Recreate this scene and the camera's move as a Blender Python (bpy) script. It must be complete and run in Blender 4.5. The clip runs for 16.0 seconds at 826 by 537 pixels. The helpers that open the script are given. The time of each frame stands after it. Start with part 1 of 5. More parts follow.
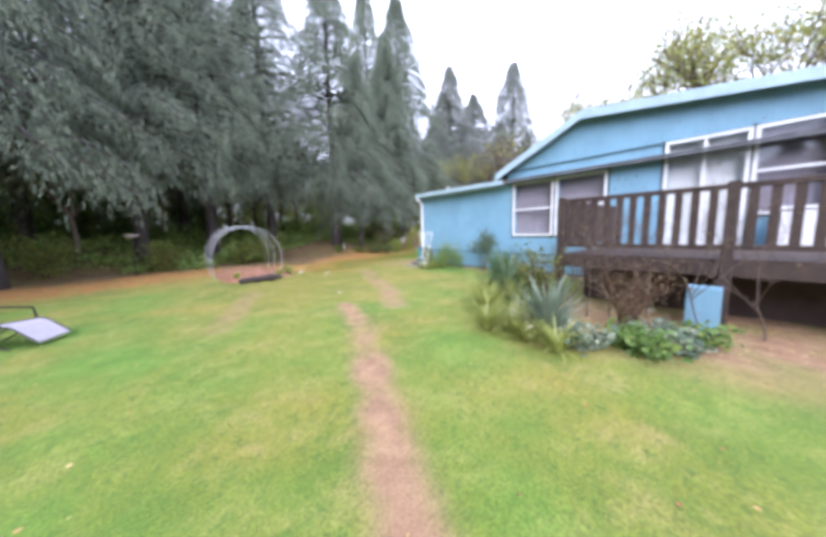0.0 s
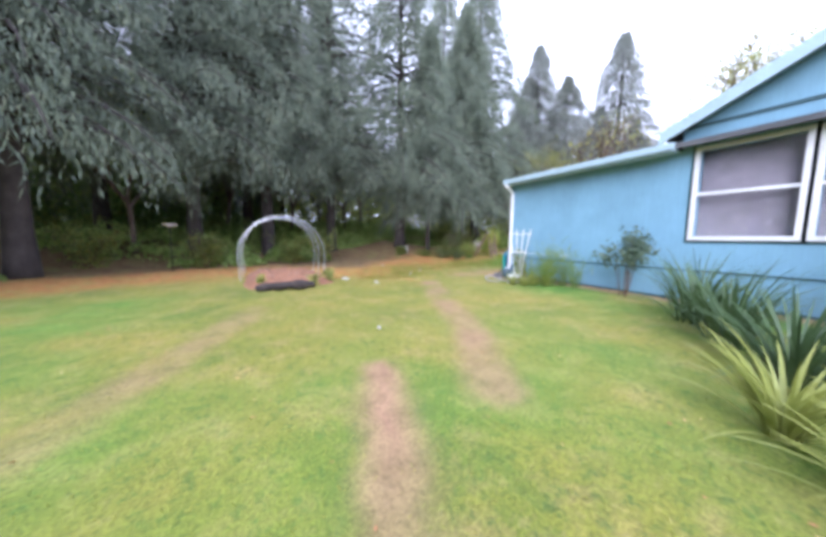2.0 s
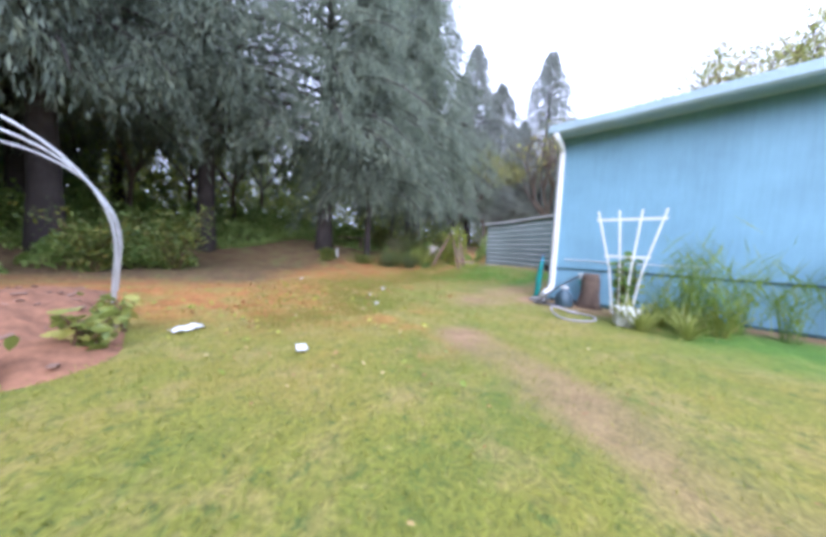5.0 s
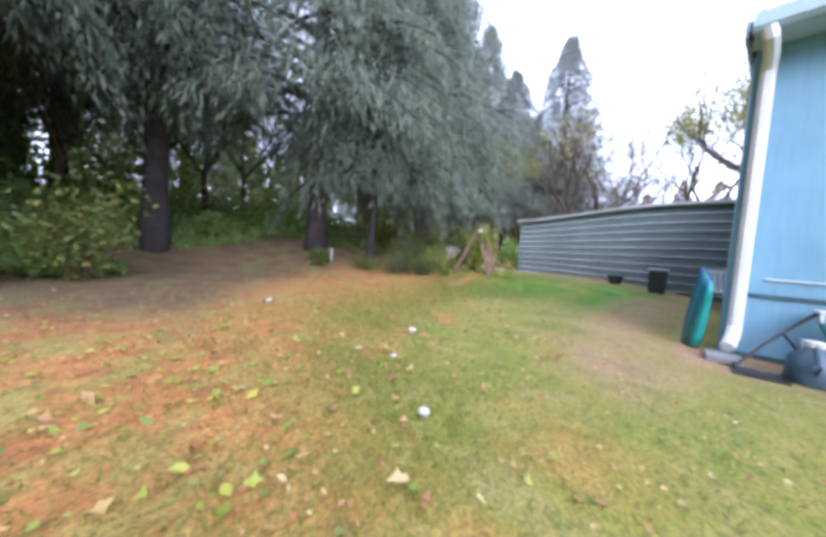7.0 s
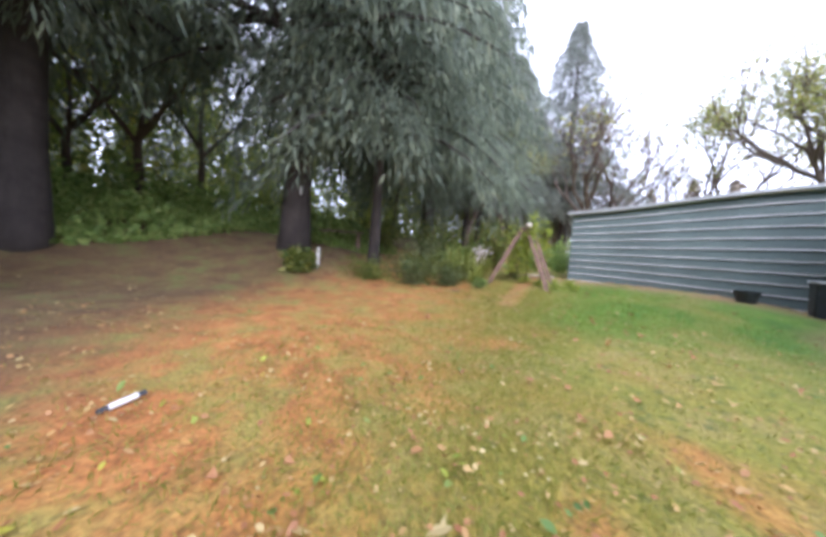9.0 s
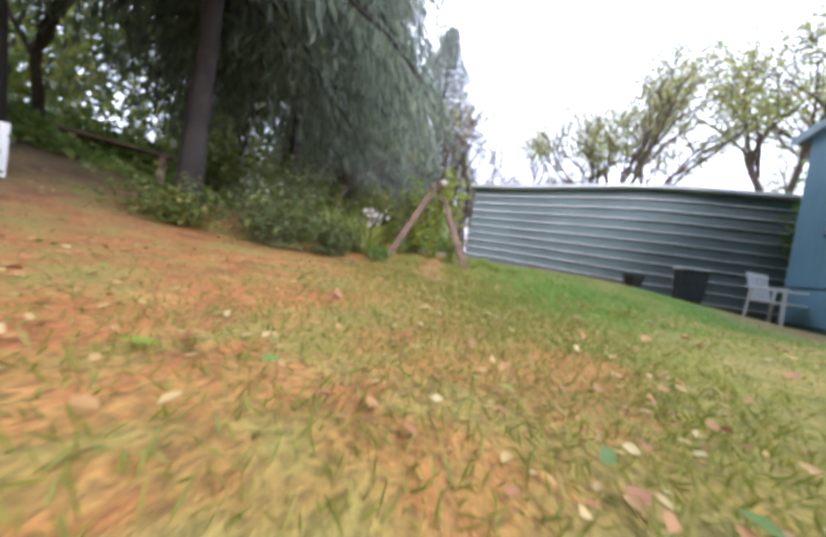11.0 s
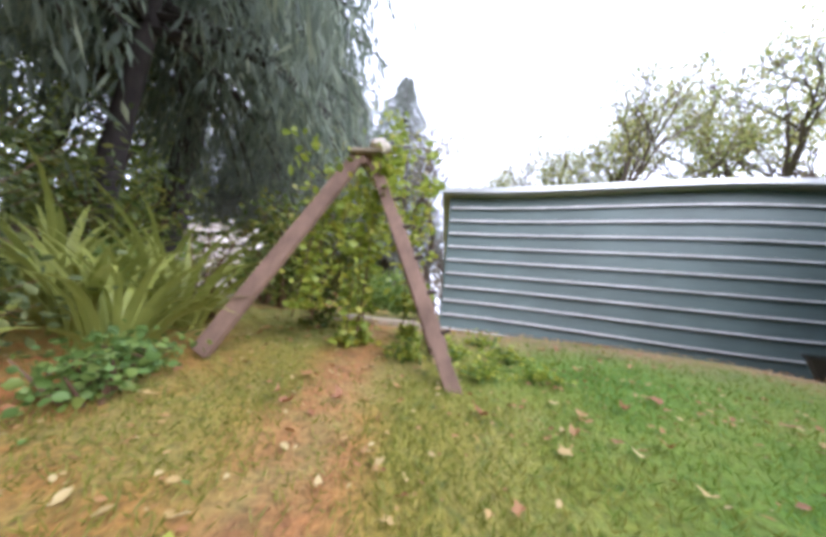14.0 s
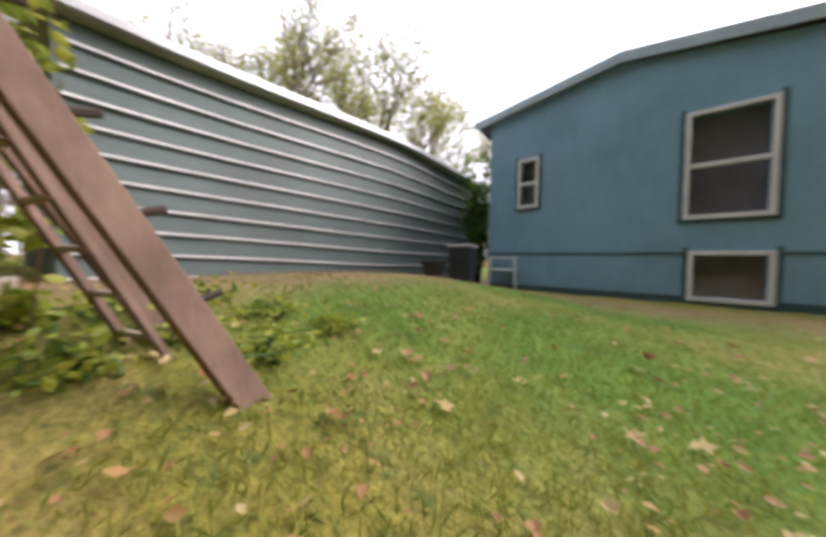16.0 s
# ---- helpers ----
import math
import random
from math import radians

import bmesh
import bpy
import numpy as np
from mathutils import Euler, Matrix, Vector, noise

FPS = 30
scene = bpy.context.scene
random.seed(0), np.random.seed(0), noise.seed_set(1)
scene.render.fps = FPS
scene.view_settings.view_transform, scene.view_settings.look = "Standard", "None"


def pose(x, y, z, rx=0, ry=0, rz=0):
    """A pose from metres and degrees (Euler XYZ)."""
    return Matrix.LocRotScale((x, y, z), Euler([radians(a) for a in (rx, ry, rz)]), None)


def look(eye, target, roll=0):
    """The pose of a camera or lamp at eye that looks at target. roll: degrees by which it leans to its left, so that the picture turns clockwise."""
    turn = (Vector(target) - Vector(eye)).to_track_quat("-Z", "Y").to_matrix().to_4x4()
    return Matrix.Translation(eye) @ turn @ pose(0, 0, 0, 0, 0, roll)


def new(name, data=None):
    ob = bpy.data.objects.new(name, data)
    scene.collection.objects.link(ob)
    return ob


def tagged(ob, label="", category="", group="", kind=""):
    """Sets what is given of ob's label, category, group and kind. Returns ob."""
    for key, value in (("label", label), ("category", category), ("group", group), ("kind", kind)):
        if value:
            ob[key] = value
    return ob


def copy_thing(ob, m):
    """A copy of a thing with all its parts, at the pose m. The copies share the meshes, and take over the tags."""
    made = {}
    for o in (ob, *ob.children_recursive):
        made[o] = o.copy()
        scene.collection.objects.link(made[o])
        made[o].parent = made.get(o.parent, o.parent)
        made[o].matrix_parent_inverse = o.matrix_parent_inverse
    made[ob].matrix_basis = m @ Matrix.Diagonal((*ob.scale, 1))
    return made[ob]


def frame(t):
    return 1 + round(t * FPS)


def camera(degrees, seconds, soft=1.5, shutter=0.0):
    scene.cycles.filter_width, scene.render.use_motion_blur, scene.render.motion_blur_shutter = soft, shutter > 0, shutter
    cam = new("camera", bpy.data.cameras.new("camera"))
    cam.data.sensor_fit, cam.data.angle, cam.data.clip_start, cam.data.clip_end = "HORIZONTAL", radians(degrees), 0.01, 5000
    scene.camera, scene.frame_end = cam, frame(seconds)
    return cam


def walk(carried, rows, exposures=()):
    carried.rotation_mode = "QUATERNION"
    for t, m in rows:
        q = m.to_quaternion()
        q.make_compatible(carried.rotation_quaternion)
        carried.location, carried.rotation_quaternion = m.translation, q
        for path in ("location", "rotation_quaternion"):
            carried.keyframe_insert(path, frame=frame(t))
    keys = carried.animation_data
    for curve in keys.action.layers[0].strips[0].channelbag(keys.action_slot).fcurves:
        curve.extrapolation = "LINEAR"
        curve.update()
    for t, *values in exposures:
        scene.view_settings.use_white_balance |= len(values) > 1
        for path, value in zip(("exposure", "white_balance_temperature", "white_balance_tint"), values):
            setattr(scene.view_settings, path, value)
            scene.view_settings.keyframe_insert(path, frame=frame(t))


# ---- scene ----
cam = camera(110.1, 16.0, soft=4.2, shutter=0.15)
PATH = [
    (0, (0.82, 0.792, 1.423), (2.139, 2.276, 1.178), -1.4),
    (0.5, (1.711, 1.232, 1.332), (2.671, 2.959, 1.023), -1.8),
    (1, (2.198, 1.815, 1.223), (3.1, 3.591, 1.041), 11.6),
    (1.5, (2.324, 2.805, 1.234), (3.289, 4.54, 0.989), -0.4),
    (2, (2.624, 3.652, 1.201), (3.583, 5.395, 0.995), 0.6),
    (2.5, (2.928, 4.503, 1.154), (3.887, 6.246, 0.951), 2.0),
    (3, (3.141, 5.938, 0.862), (4.521, 7.375, 0.685), 0.8),
    (3.5, (3.433, 6.953, 0.789), (4.86, 8.347, 0.653), 1.7),
    (4, (3.809, 7.553, 0.827), (5.241, 8.942, 0.682), 3.0),
    (6.3, (5.422, 10.34, 0.759), (6.861, 11.725, 0.664), 2.8),
    (6.5, (5.588, 10.539, 0.778), (7.027, 11.924, 0.672), 3.3),
    (7, (5.963, 11.035, 0.841), (7.409, 12.412, 0.719), 3.6),
    (7.5, (6.402, 11.589, 0.847), (7.85, 12.964, 0.733), 3.5),
    (8, (6.831, 12.175, 0.881), (8.285, 13.543, 0.755), 3.9),
    (8.5, (7.169, 12.862, 0.819), (8.646, 14.206, 0.711), 4.1),
    (9, (7.417, 13.577, 0.777), (8.928, 14.883, 0.67), 4.0),
    (9.2, (7.497, 13.88, 0.726), (9.027, 15.162, 0.608), 4.0),
    (11.3, (9.469, 15.357, 0.175), (11.456, 15.578, 0.127), 4.2),
    (11.5, (9.701, 15.461, 0.178), (11.69, 15.668, 0.141), -1.4),
    (12, (10.29, 15.549, 0.182), (12.277, 15.776, 0.167), 0.5),
    (12.5, (10.862, 15.541, 0.253), (12.849, 15.772, 0.266), 1.9),
    (13, (11.444, 15.525, 0.371), (13.43, 15.76, 0.401), 2.6),
    (13.5, (11.997, 15.516, 0.464), (13.984, 15.74, 0.514), 2.9),
    (14, (12.512, 15.492, 0.516), (14.474, 15.741, 0.812), 6.2),
    (14.5, (12.752, 15.564, 0.558), (14.728, 15.804, 0.757), 7.3),
    (14.8, (12.846, 15.641, 0.569), (14.833, 15.843, 0.686), 3.2),
    (15, (12.90, 15.655, 0.576), (14.889, 15.85, 0.686), 2.6),
    (15.4, (12.955, 15.66, 0.585), (14.947, 15.834, 0.660), 1.6),
    (15.5, (12.98, 15.665, 0.58), (14.979, 15.717, 0.630), 1.4),
    (15.6, (13.03, 15.69, 0.57), (15.000, 15.346, 0.598), 1.3),
    (15.7, (13.08, 15.715, 0.56), (14.943, 14.988, 0.566), 1.2),
    (15.8, (13.13, 15.74, 0.55), (14.813, 14.660, 0.534), 1.1),
    (15.9, (13.18, 15.765, 0.54), (14.616, 14.373, 0.502), 1.0),
    (16, (13.23, 15.79, 0.53), (14.363, 14.142, 0.470), 0.9),
]
walk(cam, [(t, look(eye, target, roll)) for t, eye, target, roll in PATH],
     exposures=[(0, 1.0, 5500, 23), (1.2, 1.0, 5500, 23), (2.8, 1.0, 5200, 23), (7.0, 1.0, 5200, 23), (8.6, 1.0, 5500, 22), (12.0, 1.0, 5550, 21), (15.0, 1.0, 5550, 21), (16.0, 0.7, 6450, 23)])

# ---- daylight: bright overcast, veiled sun over the open lawn ----
SUN_AZ, SUN_EL = radians(222), radians(36)
world = bpy.data.worlds.new("overcast_sky")
scene.world = world
world.use_nodes = True
wn, wl = world.node_tree.nodes, world.node_tree.links
wn.clear()
w_out, w_bg = wn.new("ShaderNodeOutputWorld"), wn.new("ShaderNodeBackground")
w_sky, w_mix = wn.new("ShaderNodeTexSky"), wn.new("ShaderNodeMix")
w_sky.sky_type, w_sky.sun_disc = "NISHITA", False
w_sky.sun_elevation, w_sky.sun_rotation = SUN_EL, SUN_AZ
w_sky.air_density, w_sky.dust_density = 1.0, 4.0
w_mix.data_type = "RGBA"
w_mix.inputs["Factor"].default_value = 0.8
w_mix.inputs["B"].default_value = (17.0, 17.3, 18.3, 1.0)
w_bg.inputs["Strength"].default_value = 0.1
wl.new(w_sky.outputs["Color"], w_mix.inputs["A"])
wl.new(w_mix.outputs["Result"], w_bg.inputs["Color"])
wl.new(w_bg.outputs["Background"], w_out.inputs["Surface"])
sun = new("sun", bpy.data.lights.new("sun", "SUN"))
sun.data.energy, sun.data.angle, sun.data.color = 2.1, radians(46), (1.0, 0.95, 0.88)
sun.matrix_world = look((0, 0, 0), (-math.sin(SUN_AZ) * math.cos(SUN_EL), -math.cos(SUN_AZ) * math.cos(SUN_EL), -math.sin(SUN_EL)))

# ---- plan ----
W1X, W2Y, EAVE = 10.30, 10.73, 3.0        # side wall, end wall, gutter height
HX2, RIDGE_X, RIDGE_Z = 15.30, 13.2, 3.56   # far corner, ridge
SHED_X, SHED_Y0, SHED_Y1 = 16.28, 15.55, 8.2
GROUND_MAX = 1500.0


def smooth(a, b, v):
    u = min(1.0, max(0.0, (v - a) / (b - a)))
    return u * u * (3 - 2 * u)


BANK_FOOT = [(-60.0, 14.0), (-12.0, 14.0), (-4.0, 15.2), (2.0, 18.2), (6.8, 19.2), (10.75, 16.9), (12.5, 17.0), (13.5, 17.6), (15.0, 18.9), (20.0, 19.6), (60.0, 20.5)]


def along(points, x):
    """The y of a line of points at x."""
    for (ax, ay), (bx, by) in zip(points, points[1:]):
        if ax <= x <= bx:
            return ay + (by - ay) * (x - ax) / (bx - ax)
    return points[0][1] if x < points[0][0] else points[-1][1]


def ground_z(x, y):
    """The height of the lawn: a gentle rise to the shed, and the bank on which the wood stands."""
    z = 0.36 * smooth(12.6, 15.6, x) * smooth(9.8, 13.0, y)
    z -= 0.10 * math.exp(-((x - 10.3) ** 2 + (y - 15.2) ** 2) / 3.0)
    d = max(0.0, y - along(BANK_FOOT, x))
    z += 0.30 * min(d, 3.0) ** 2 / 3.0 if d < 1.5 else 0.225 + 0.26 * min(d - 1.5, 3.0) + 0.13 * min(max(d - 4.5, 0.0), 9.0)
    near = abs(x) < 40 and abs(y) < 50
    if near:
        z += 0.035 * noise.noise(Vector((x * 0.45, y * 0.45, 3.0))) + 0.012 * noise.noise(Vector((x * 2.3, y * 2.3, 9.0)))
    return z


def bend(points, x, y):
    """The distance of a place from a line of points."""
    best = 1e9
    for (ax, ay), (bx, by) in zip(points, points[1:]):
        dx, dy = bx - ax, by - ay
        u = min(1, max(0, ((x - ax) * dx + (y - ay) * dy) / (dx * dx + dy * dy)))
        best = min(best, math.hypot(x - ax - u * dx, y - ay - u * dy))
    return best


WORN_PATH = [(1.2, 0.9), (1.8, 2.1), (2.3, 3.1), (3.1, 4.6), (3.6, 6.0)]
WORN_PATH_2 = [(4.3, 5.3), (5.2, 6.7), (6.0, 8.6), (6.9, 10.4)]
WORN_PATH_3 = [(1.4, 6.0), (2.6, 9.0)]
ARBOR_PATH = [(12.3, 15.62), (13.45, 15.9), (14.2, 16.0), (16.6, 16.3)]
LITTER_EDGE = [(-12.0, 10.5), (-4.0, 12.0), (2.4, 13.9), (4.75, 12.9), (5.8, 12.2), (6.4, 11.8), (6.7, 12.2), (7.3, 13.3), (8.4, 14.5), (9.5, 15.1), (11.2, 15.7), (13.0, 16.3), (14.0, 17.2), (15.0, 18.2), (19.0, 18.6), (30.0, 19.0)]


def litter_amount(x, y):
    """How much the floor of the wood covers the lawn: 0 to 1."""
    edge = None
    for (ax, ay), (bx, by) in zip(LITTER_EDGE, LITTER_EDGE[1:]):
        if ax <= x <= bx:
            edge = ay + (by - ay) * (x - ax) / (bx - ax)
    if edge is None:
        edge = 10.5 if x < 0 else 19.0
    d = y - edge + 0.6 * noise.noise(Vector((x * 0.6, y * 0.6, 1.0))) + 0.25 * noise.noise(Vector((x * 2.4, y * 2.4, 6.0)))
    inner = 0.82 * smooth(-1.3, 0.9, d) + 0.18 * smooth(1.6, 4.2, d)
    streak = noise.noise(Vector((x * 1.1, y * 1.1, 21.0))) + 0.5 * noise.noise(Vector((x * 3.4, y * 3.4, 17.0)))
    inner = max(inner, 0.62 * smooth(0.08, 0.45, streak) * smooth(-3.4, -0.9, d) * smooth(4.5, 6.5, x) * smooth(12.0, 10.4, x))
    return max(inner, 0.72 * smooth(0.27, 0.08, bend(ARBOR_PATH, x, y) + 0.08 * noise.noise(Vector((x * 2.7, y * 2.7, 7.0)))))


def lush_amount(x, y):
    """Where the lawn stays damp and green."""
    d = smooth(10.8, 13.2, x) * smooth(15.7, 14.2, y) * smooth(10.9, 12.0, y)
    d = max(d, 0.8 * smooth(3.0, 1.2, W1X - x) * smooth(10.0, 8.6, y), 0.75 * smooth(2.6, -0.5, x) * smooth(12.5, 9.5, y), 0.45 * smooth(8.0, 5.0, y))
    return max(0.0, min(1.0, d * (0.9 + 1.3 * noise.noise(Vector((x * 0.8, y * 0.8, 12.0))) + 0.6 * noise.noise(Vector((x * 2.6, y * 2.6, 3.0))))))


def dirt_amount(x, y):
    d = 1.25 * smooth(0.30, 0.04, bend(WORN_PATH, x, y) + 0.10 * noise.noise(Vector((x * 2.2, y * 2.2, 8.0))))
    d = max(d, 0.8 * smooth(0.38, 0.1, bend(WORN_PATH_2, x, y)), 0.5 * smooth(0.35, 0.1, bend(WORN_PATH_3, x, y)))
    d = max(d, 0.4 * smooth(0.22, 0.05, bend(ARBOR_PATH, x, y) + 0.06 * noise.noise(Vector((x * 3.1, y * 3.1, 2.0)))))
    d = max(d, 0.75 * smooth(0.9, 0.2, bend([(9.0, 11.4), (11.8, 11.7), (14.0, 11.3)], x, y) + 0.35 * noise.noise(Vector((x * 1.3, y * 1.3, 5.0)))))
    d = max(d, smooth(1.9, 0.9, SHED_X - x) if SHED_Y1 < y < SHED_Y0 + 0.3 and x < SHED_X else 0)
    d = max(d, 1.2 * smooth(0.75 + 0.75 * smooth(8.6, 9.8, y), 0.2, W1X - x) if y < W2Y + 0.4 and x < W1X else 0)
    d = max(d, 1.1 * smooth(1.8, 0.7, math.hypot((x - 6.3) * 0.8, (y - 1.0) * 0.6)))
    return max(0.0, min(1.0, d * (0.75 + 0.6 * noise.noise(Vector((x * 1.7, y * 1.7, 5.0))))))


# ---- materials ----
def material(name, build):
    m = bpy.data.materials.new(name)
    m.use_nodes = True
    nt = m.node_tree
    bsdf = nt.nodes["Principled BSDF"]
    build(nt, bsdf)
    return m


def tex(nt, kind, scale, detail=4.0, rough=0.6, coord="Object", stretch=None):
    co = nt.nodes.new("ShaderNodeTexCoord")
    out = co.outputs[coord]
    if stretch:
        mp = nt.nodes.new("ShaderNodeMapping")
        mp.inputs["Scale"].default_value = stretch
        nt.links.new(out, mp.inputs["Vector"])
        out = mp.outputs["Vector"]
    n = nt.nodes.new(kind)
    n.inputs["Scale"].default_value = scale
    if "Detail" in n.inputs:
        n.inputs["Detail"].default_value = detail
        n.inputs["Roughness"].default_value = rough
    nt.links.new(out, n.inputs["Vector"])
    return n


def ramp(nt, src, stops):
    r = nt.nodes.new("ShaderNodeValToRGB")
    e = r.color_ramp.elements
    while len(e) < len(stops):
        e.new(0.5)
    for el, (p, c) in zip(e, stops):
        el.position, el.color = p, (*c, 1)
    nt.links.new(src, r.inputs["Fac"])
    return r.outputs["Color"]


def blend(nt, fac, a, b, mode="MIX"):
    m = nt.nodes.new("ShaderNodeMix")
    m.data_type, m.blend_type = "RGBA", mode
    for sock, v in ((m.inputs["Factor"], fac), (m.inputs["A"], a), (m.inputs["B"], b)):
        if isinstance(v, bpy.types.NodeSocket):
            nt.links.new(v, sock)
        else:
            sock.default_value = v if isinstance(v, (int, float)) else (*v, 1)
    return m.outputs["Result"]


def relief(nt, bsdf, src, strength, distance=0.01):
    b = nt.nodes.new("ShaderNodeBump")
    b.inputs["Strength"].default_value, b.inputs["Distance"].default_value = strength, distance
    nt.links.new(src, b.inputs["Height"])
    nt.links.new(b.outputs["Normal"], bsdf.inputs["Normal"])


def dark_light(c, k):
    return tuple(min(1.0, v * k) for v in c)


def plain(name, colour, rough=0.6, metal=0.0, scale=6.0, vary=0.25, bump=0.15, grain=60.0, stretch=None, coord="Object", mottle=0.7):
    """A painted or natural surface with stains at one scale and grain at another."""
    def build(nt, b):
        n1, n2 = tex(nt, "ShaderNodeTexNoise", scale, coord=coord), tex(nt, "ShaderNodeTexNoise", grain, 3, coord=coord, stretch=stretch)
        c1 = ramp(nt, n1.outputs["Fac"], [(0.3, dark_light(colour, 1 - vary)), (0.7, dark_light(colour, 1 + vary * 0.6))])
        c2 = ramp(nt, n2.outputs["Fac"], [(0.25, (0.72, 0.72, 0.72)), (0.65, (1, 1, 1))])
        nt.links.new(blend(nt, mottle, c1, c2, "MULTIPLY"), b.inputs["Base Color"])
        b.inputs["Roughness"].default_value, b.inputs["Metallic"].default_value = rough, metal
        relief(nt, b, n2.outputs["Fac"], bump, 0.004)
    return material(name, build)


def foliage(name, stops, rough=0.55, glow=0.25):
    """Leaves: one tint for each leaf or spray, light passing through."""
    def build(nt, b):
        g = nt.nodes.new("ShaderNodeNewGeometry")
        n = tex(nt, "ShaderNodeTexNoise", 0.9, 3)
        f = nt.nodes.new("ShaderNodeMath")
        f.operation = "MULTIPLY_ADD"
        nt.links.new(g.outputs["Random Per Island"], f.inputs[0])
        f.inputs[1].default_value = 0.65
        h = nt.nodes.new("ShaderNodeMath")
        h.operation = "MULTIPLY"
        nt.links.new(n.outputs["Fac"], h.inputs[0])
        h.inputs[1].default_value = 0.4
        nt.links.new(h.outputs[0], f.inputs[2])
        c = ramp(nt, f.outputs[0], stops)
        nt.links.new(c, b.inputs["Base Color"])
        b.inputs["Roughness"].default_value = rough
        t = nt.nodes.new("ShaderNodeBsdfTranslucent")
        nt.links.new(c, t.inputs["Color"])
        mx = nt.nodes.new("ShaderNodeMixShader")
        mx.inputs[0].default_value = glow
        nt.links.new(b.outputs[0], mx.inputs[1])
        nt.links.new(t.outputs[0], mx.inputs[2])
        nt.links.new(mx.outputs[0], nt.nodes["Material Output"].inputs["Surface"])
    return material(name, build)


def ground_build(nt, b):
    def attr(name):
        a = nt.nodes.new("ShaderNodeAttribute")
        a.attribute_name = name
        return a.outputs["Fac"]
    big, mid, fine = (tex(nt, "ShaderNodeTexNoise", s, 5) for s in (0.7, 5.0, 48.0))
    patch = tex(nt, "ShaderNodeTexNoise", 2.2, 4, 0.7)
    clump = tex(nt, "ShaderNodeTexNoise", 11.0, 4, 0.75)
    grass = ramp(nt, big.outputs["Fac"], [(0.3, (0.125, 0.17, 0.02)), (0.5, (0.225, 0.225, 0.03)), (0.72, (0.32, 0.25, 0.05))])
    grass = blend(nt, ramp(nt, patch.outputs["Fac"], [(0.48, (0, 0, 0)), (0.66, (0.65, 0.65, 0.65))]), grass, (0.37, 0.275, 0.105))
    grass = blend(nt, ramp(nt, mid.outputs["Fac"], [(0.50, (0, 0, 0)), (0.68, (0.6, 0.6, 0.6))]), grass, (0.24, 0.235, 0.028))
    grass = blend(nt, ramp(nt, clump.outputs["Fac"], [(0.34, (0.65, 0.65, 0.65)), (0.47, (0, 0, 0))]), grass, (0.05, 0.105, 0.02))
    grass = blend(nt, ramp(nt, clump.outputs["Fac"], [(0.58, (0, 0, 0)), (0.70, (0.5, 0.5, 0.5))]), grass, (0.40, 0.33, 0.125))
    green = ramp(nt, patch.outputs["Fac"], [(0.35, (0.062, 0.185, 0.017)), (0.65, (0.14, 0.275, 0.027))])
    grass = blend(nt, ramp(nt, attr("lush"), [(0.0, (0, 0, 0)), (1.0, (0.85, 0.85, 0.85))]), grass, green)
    grass = blend(nt, 0.85, grass, ramp(nt, fine.outputs["Fac"], [(0.3, (0.45, 0.48, 0.4)), (0.65, (1.12, 1.12, 1.0))]), "MULTIPLY")
    rust = ramp(nt, mid.outputs["Fac"], [(0.3, (0.25, 0.085, 0.03)), (0.5, (0.50, 0.175, 0.055)), (0.7, (0.58, 0.28, 0.09))])
    rust = blend(nt, ramp(nt, patch.outputs["Fac"], [(0.45, (0, 0, 0)), (0.62, (0.8, 0.8, 0.8))]), rust, (0.31, 0.29, 0.06))
    duff = ramp(nt, patch.outputs["Fac"], [(0.35, (0.066, 0.053, 0.027)), (0.55, (0.125, 0.096, 0.040)), (0.7, (0.115, 0.145, 0.038))])
    litter = blend(nt, ramp(nt, attr("litter"), [(0.82, (0, 0, 0)), (1.0, (0.9, 0.9, 0.9))]), rust, duff)
    litter = blend(nt, 0.8, litter, ramp(nt, fine.outputs["Fac"], [(0.32, (0.4, 0.38, 0.36)), (0.62, (1.15, 1.1, 1.05))]), "MULTIPLY")
    dirt = ramp(nt, mid.outputs["Fac"], [(0.3, (0.25, 0.145, 0.080)), (0.7, (0.42, 0.265, 0.145))])
    dirt = blend(nt, 0.7, dirt, ramp(nt, fine.outputs["Fac"], [(0.3, (0.5, 0.48, 0.46)), (0.6, (1.05, 1.05, 1.05))]), "MULTIPLY")
    col = blend(nt, attr("litter"), grass, litter)
    col = blend(nt, attr("dirt"), col, dirt)
    nt.links.new(col, b.inputs["Base Color"])
    b.inputs["Roughness"].default_value = 0.95
    relief(nt, b, fine.outputs["Fac"], 0.7, 0.03)


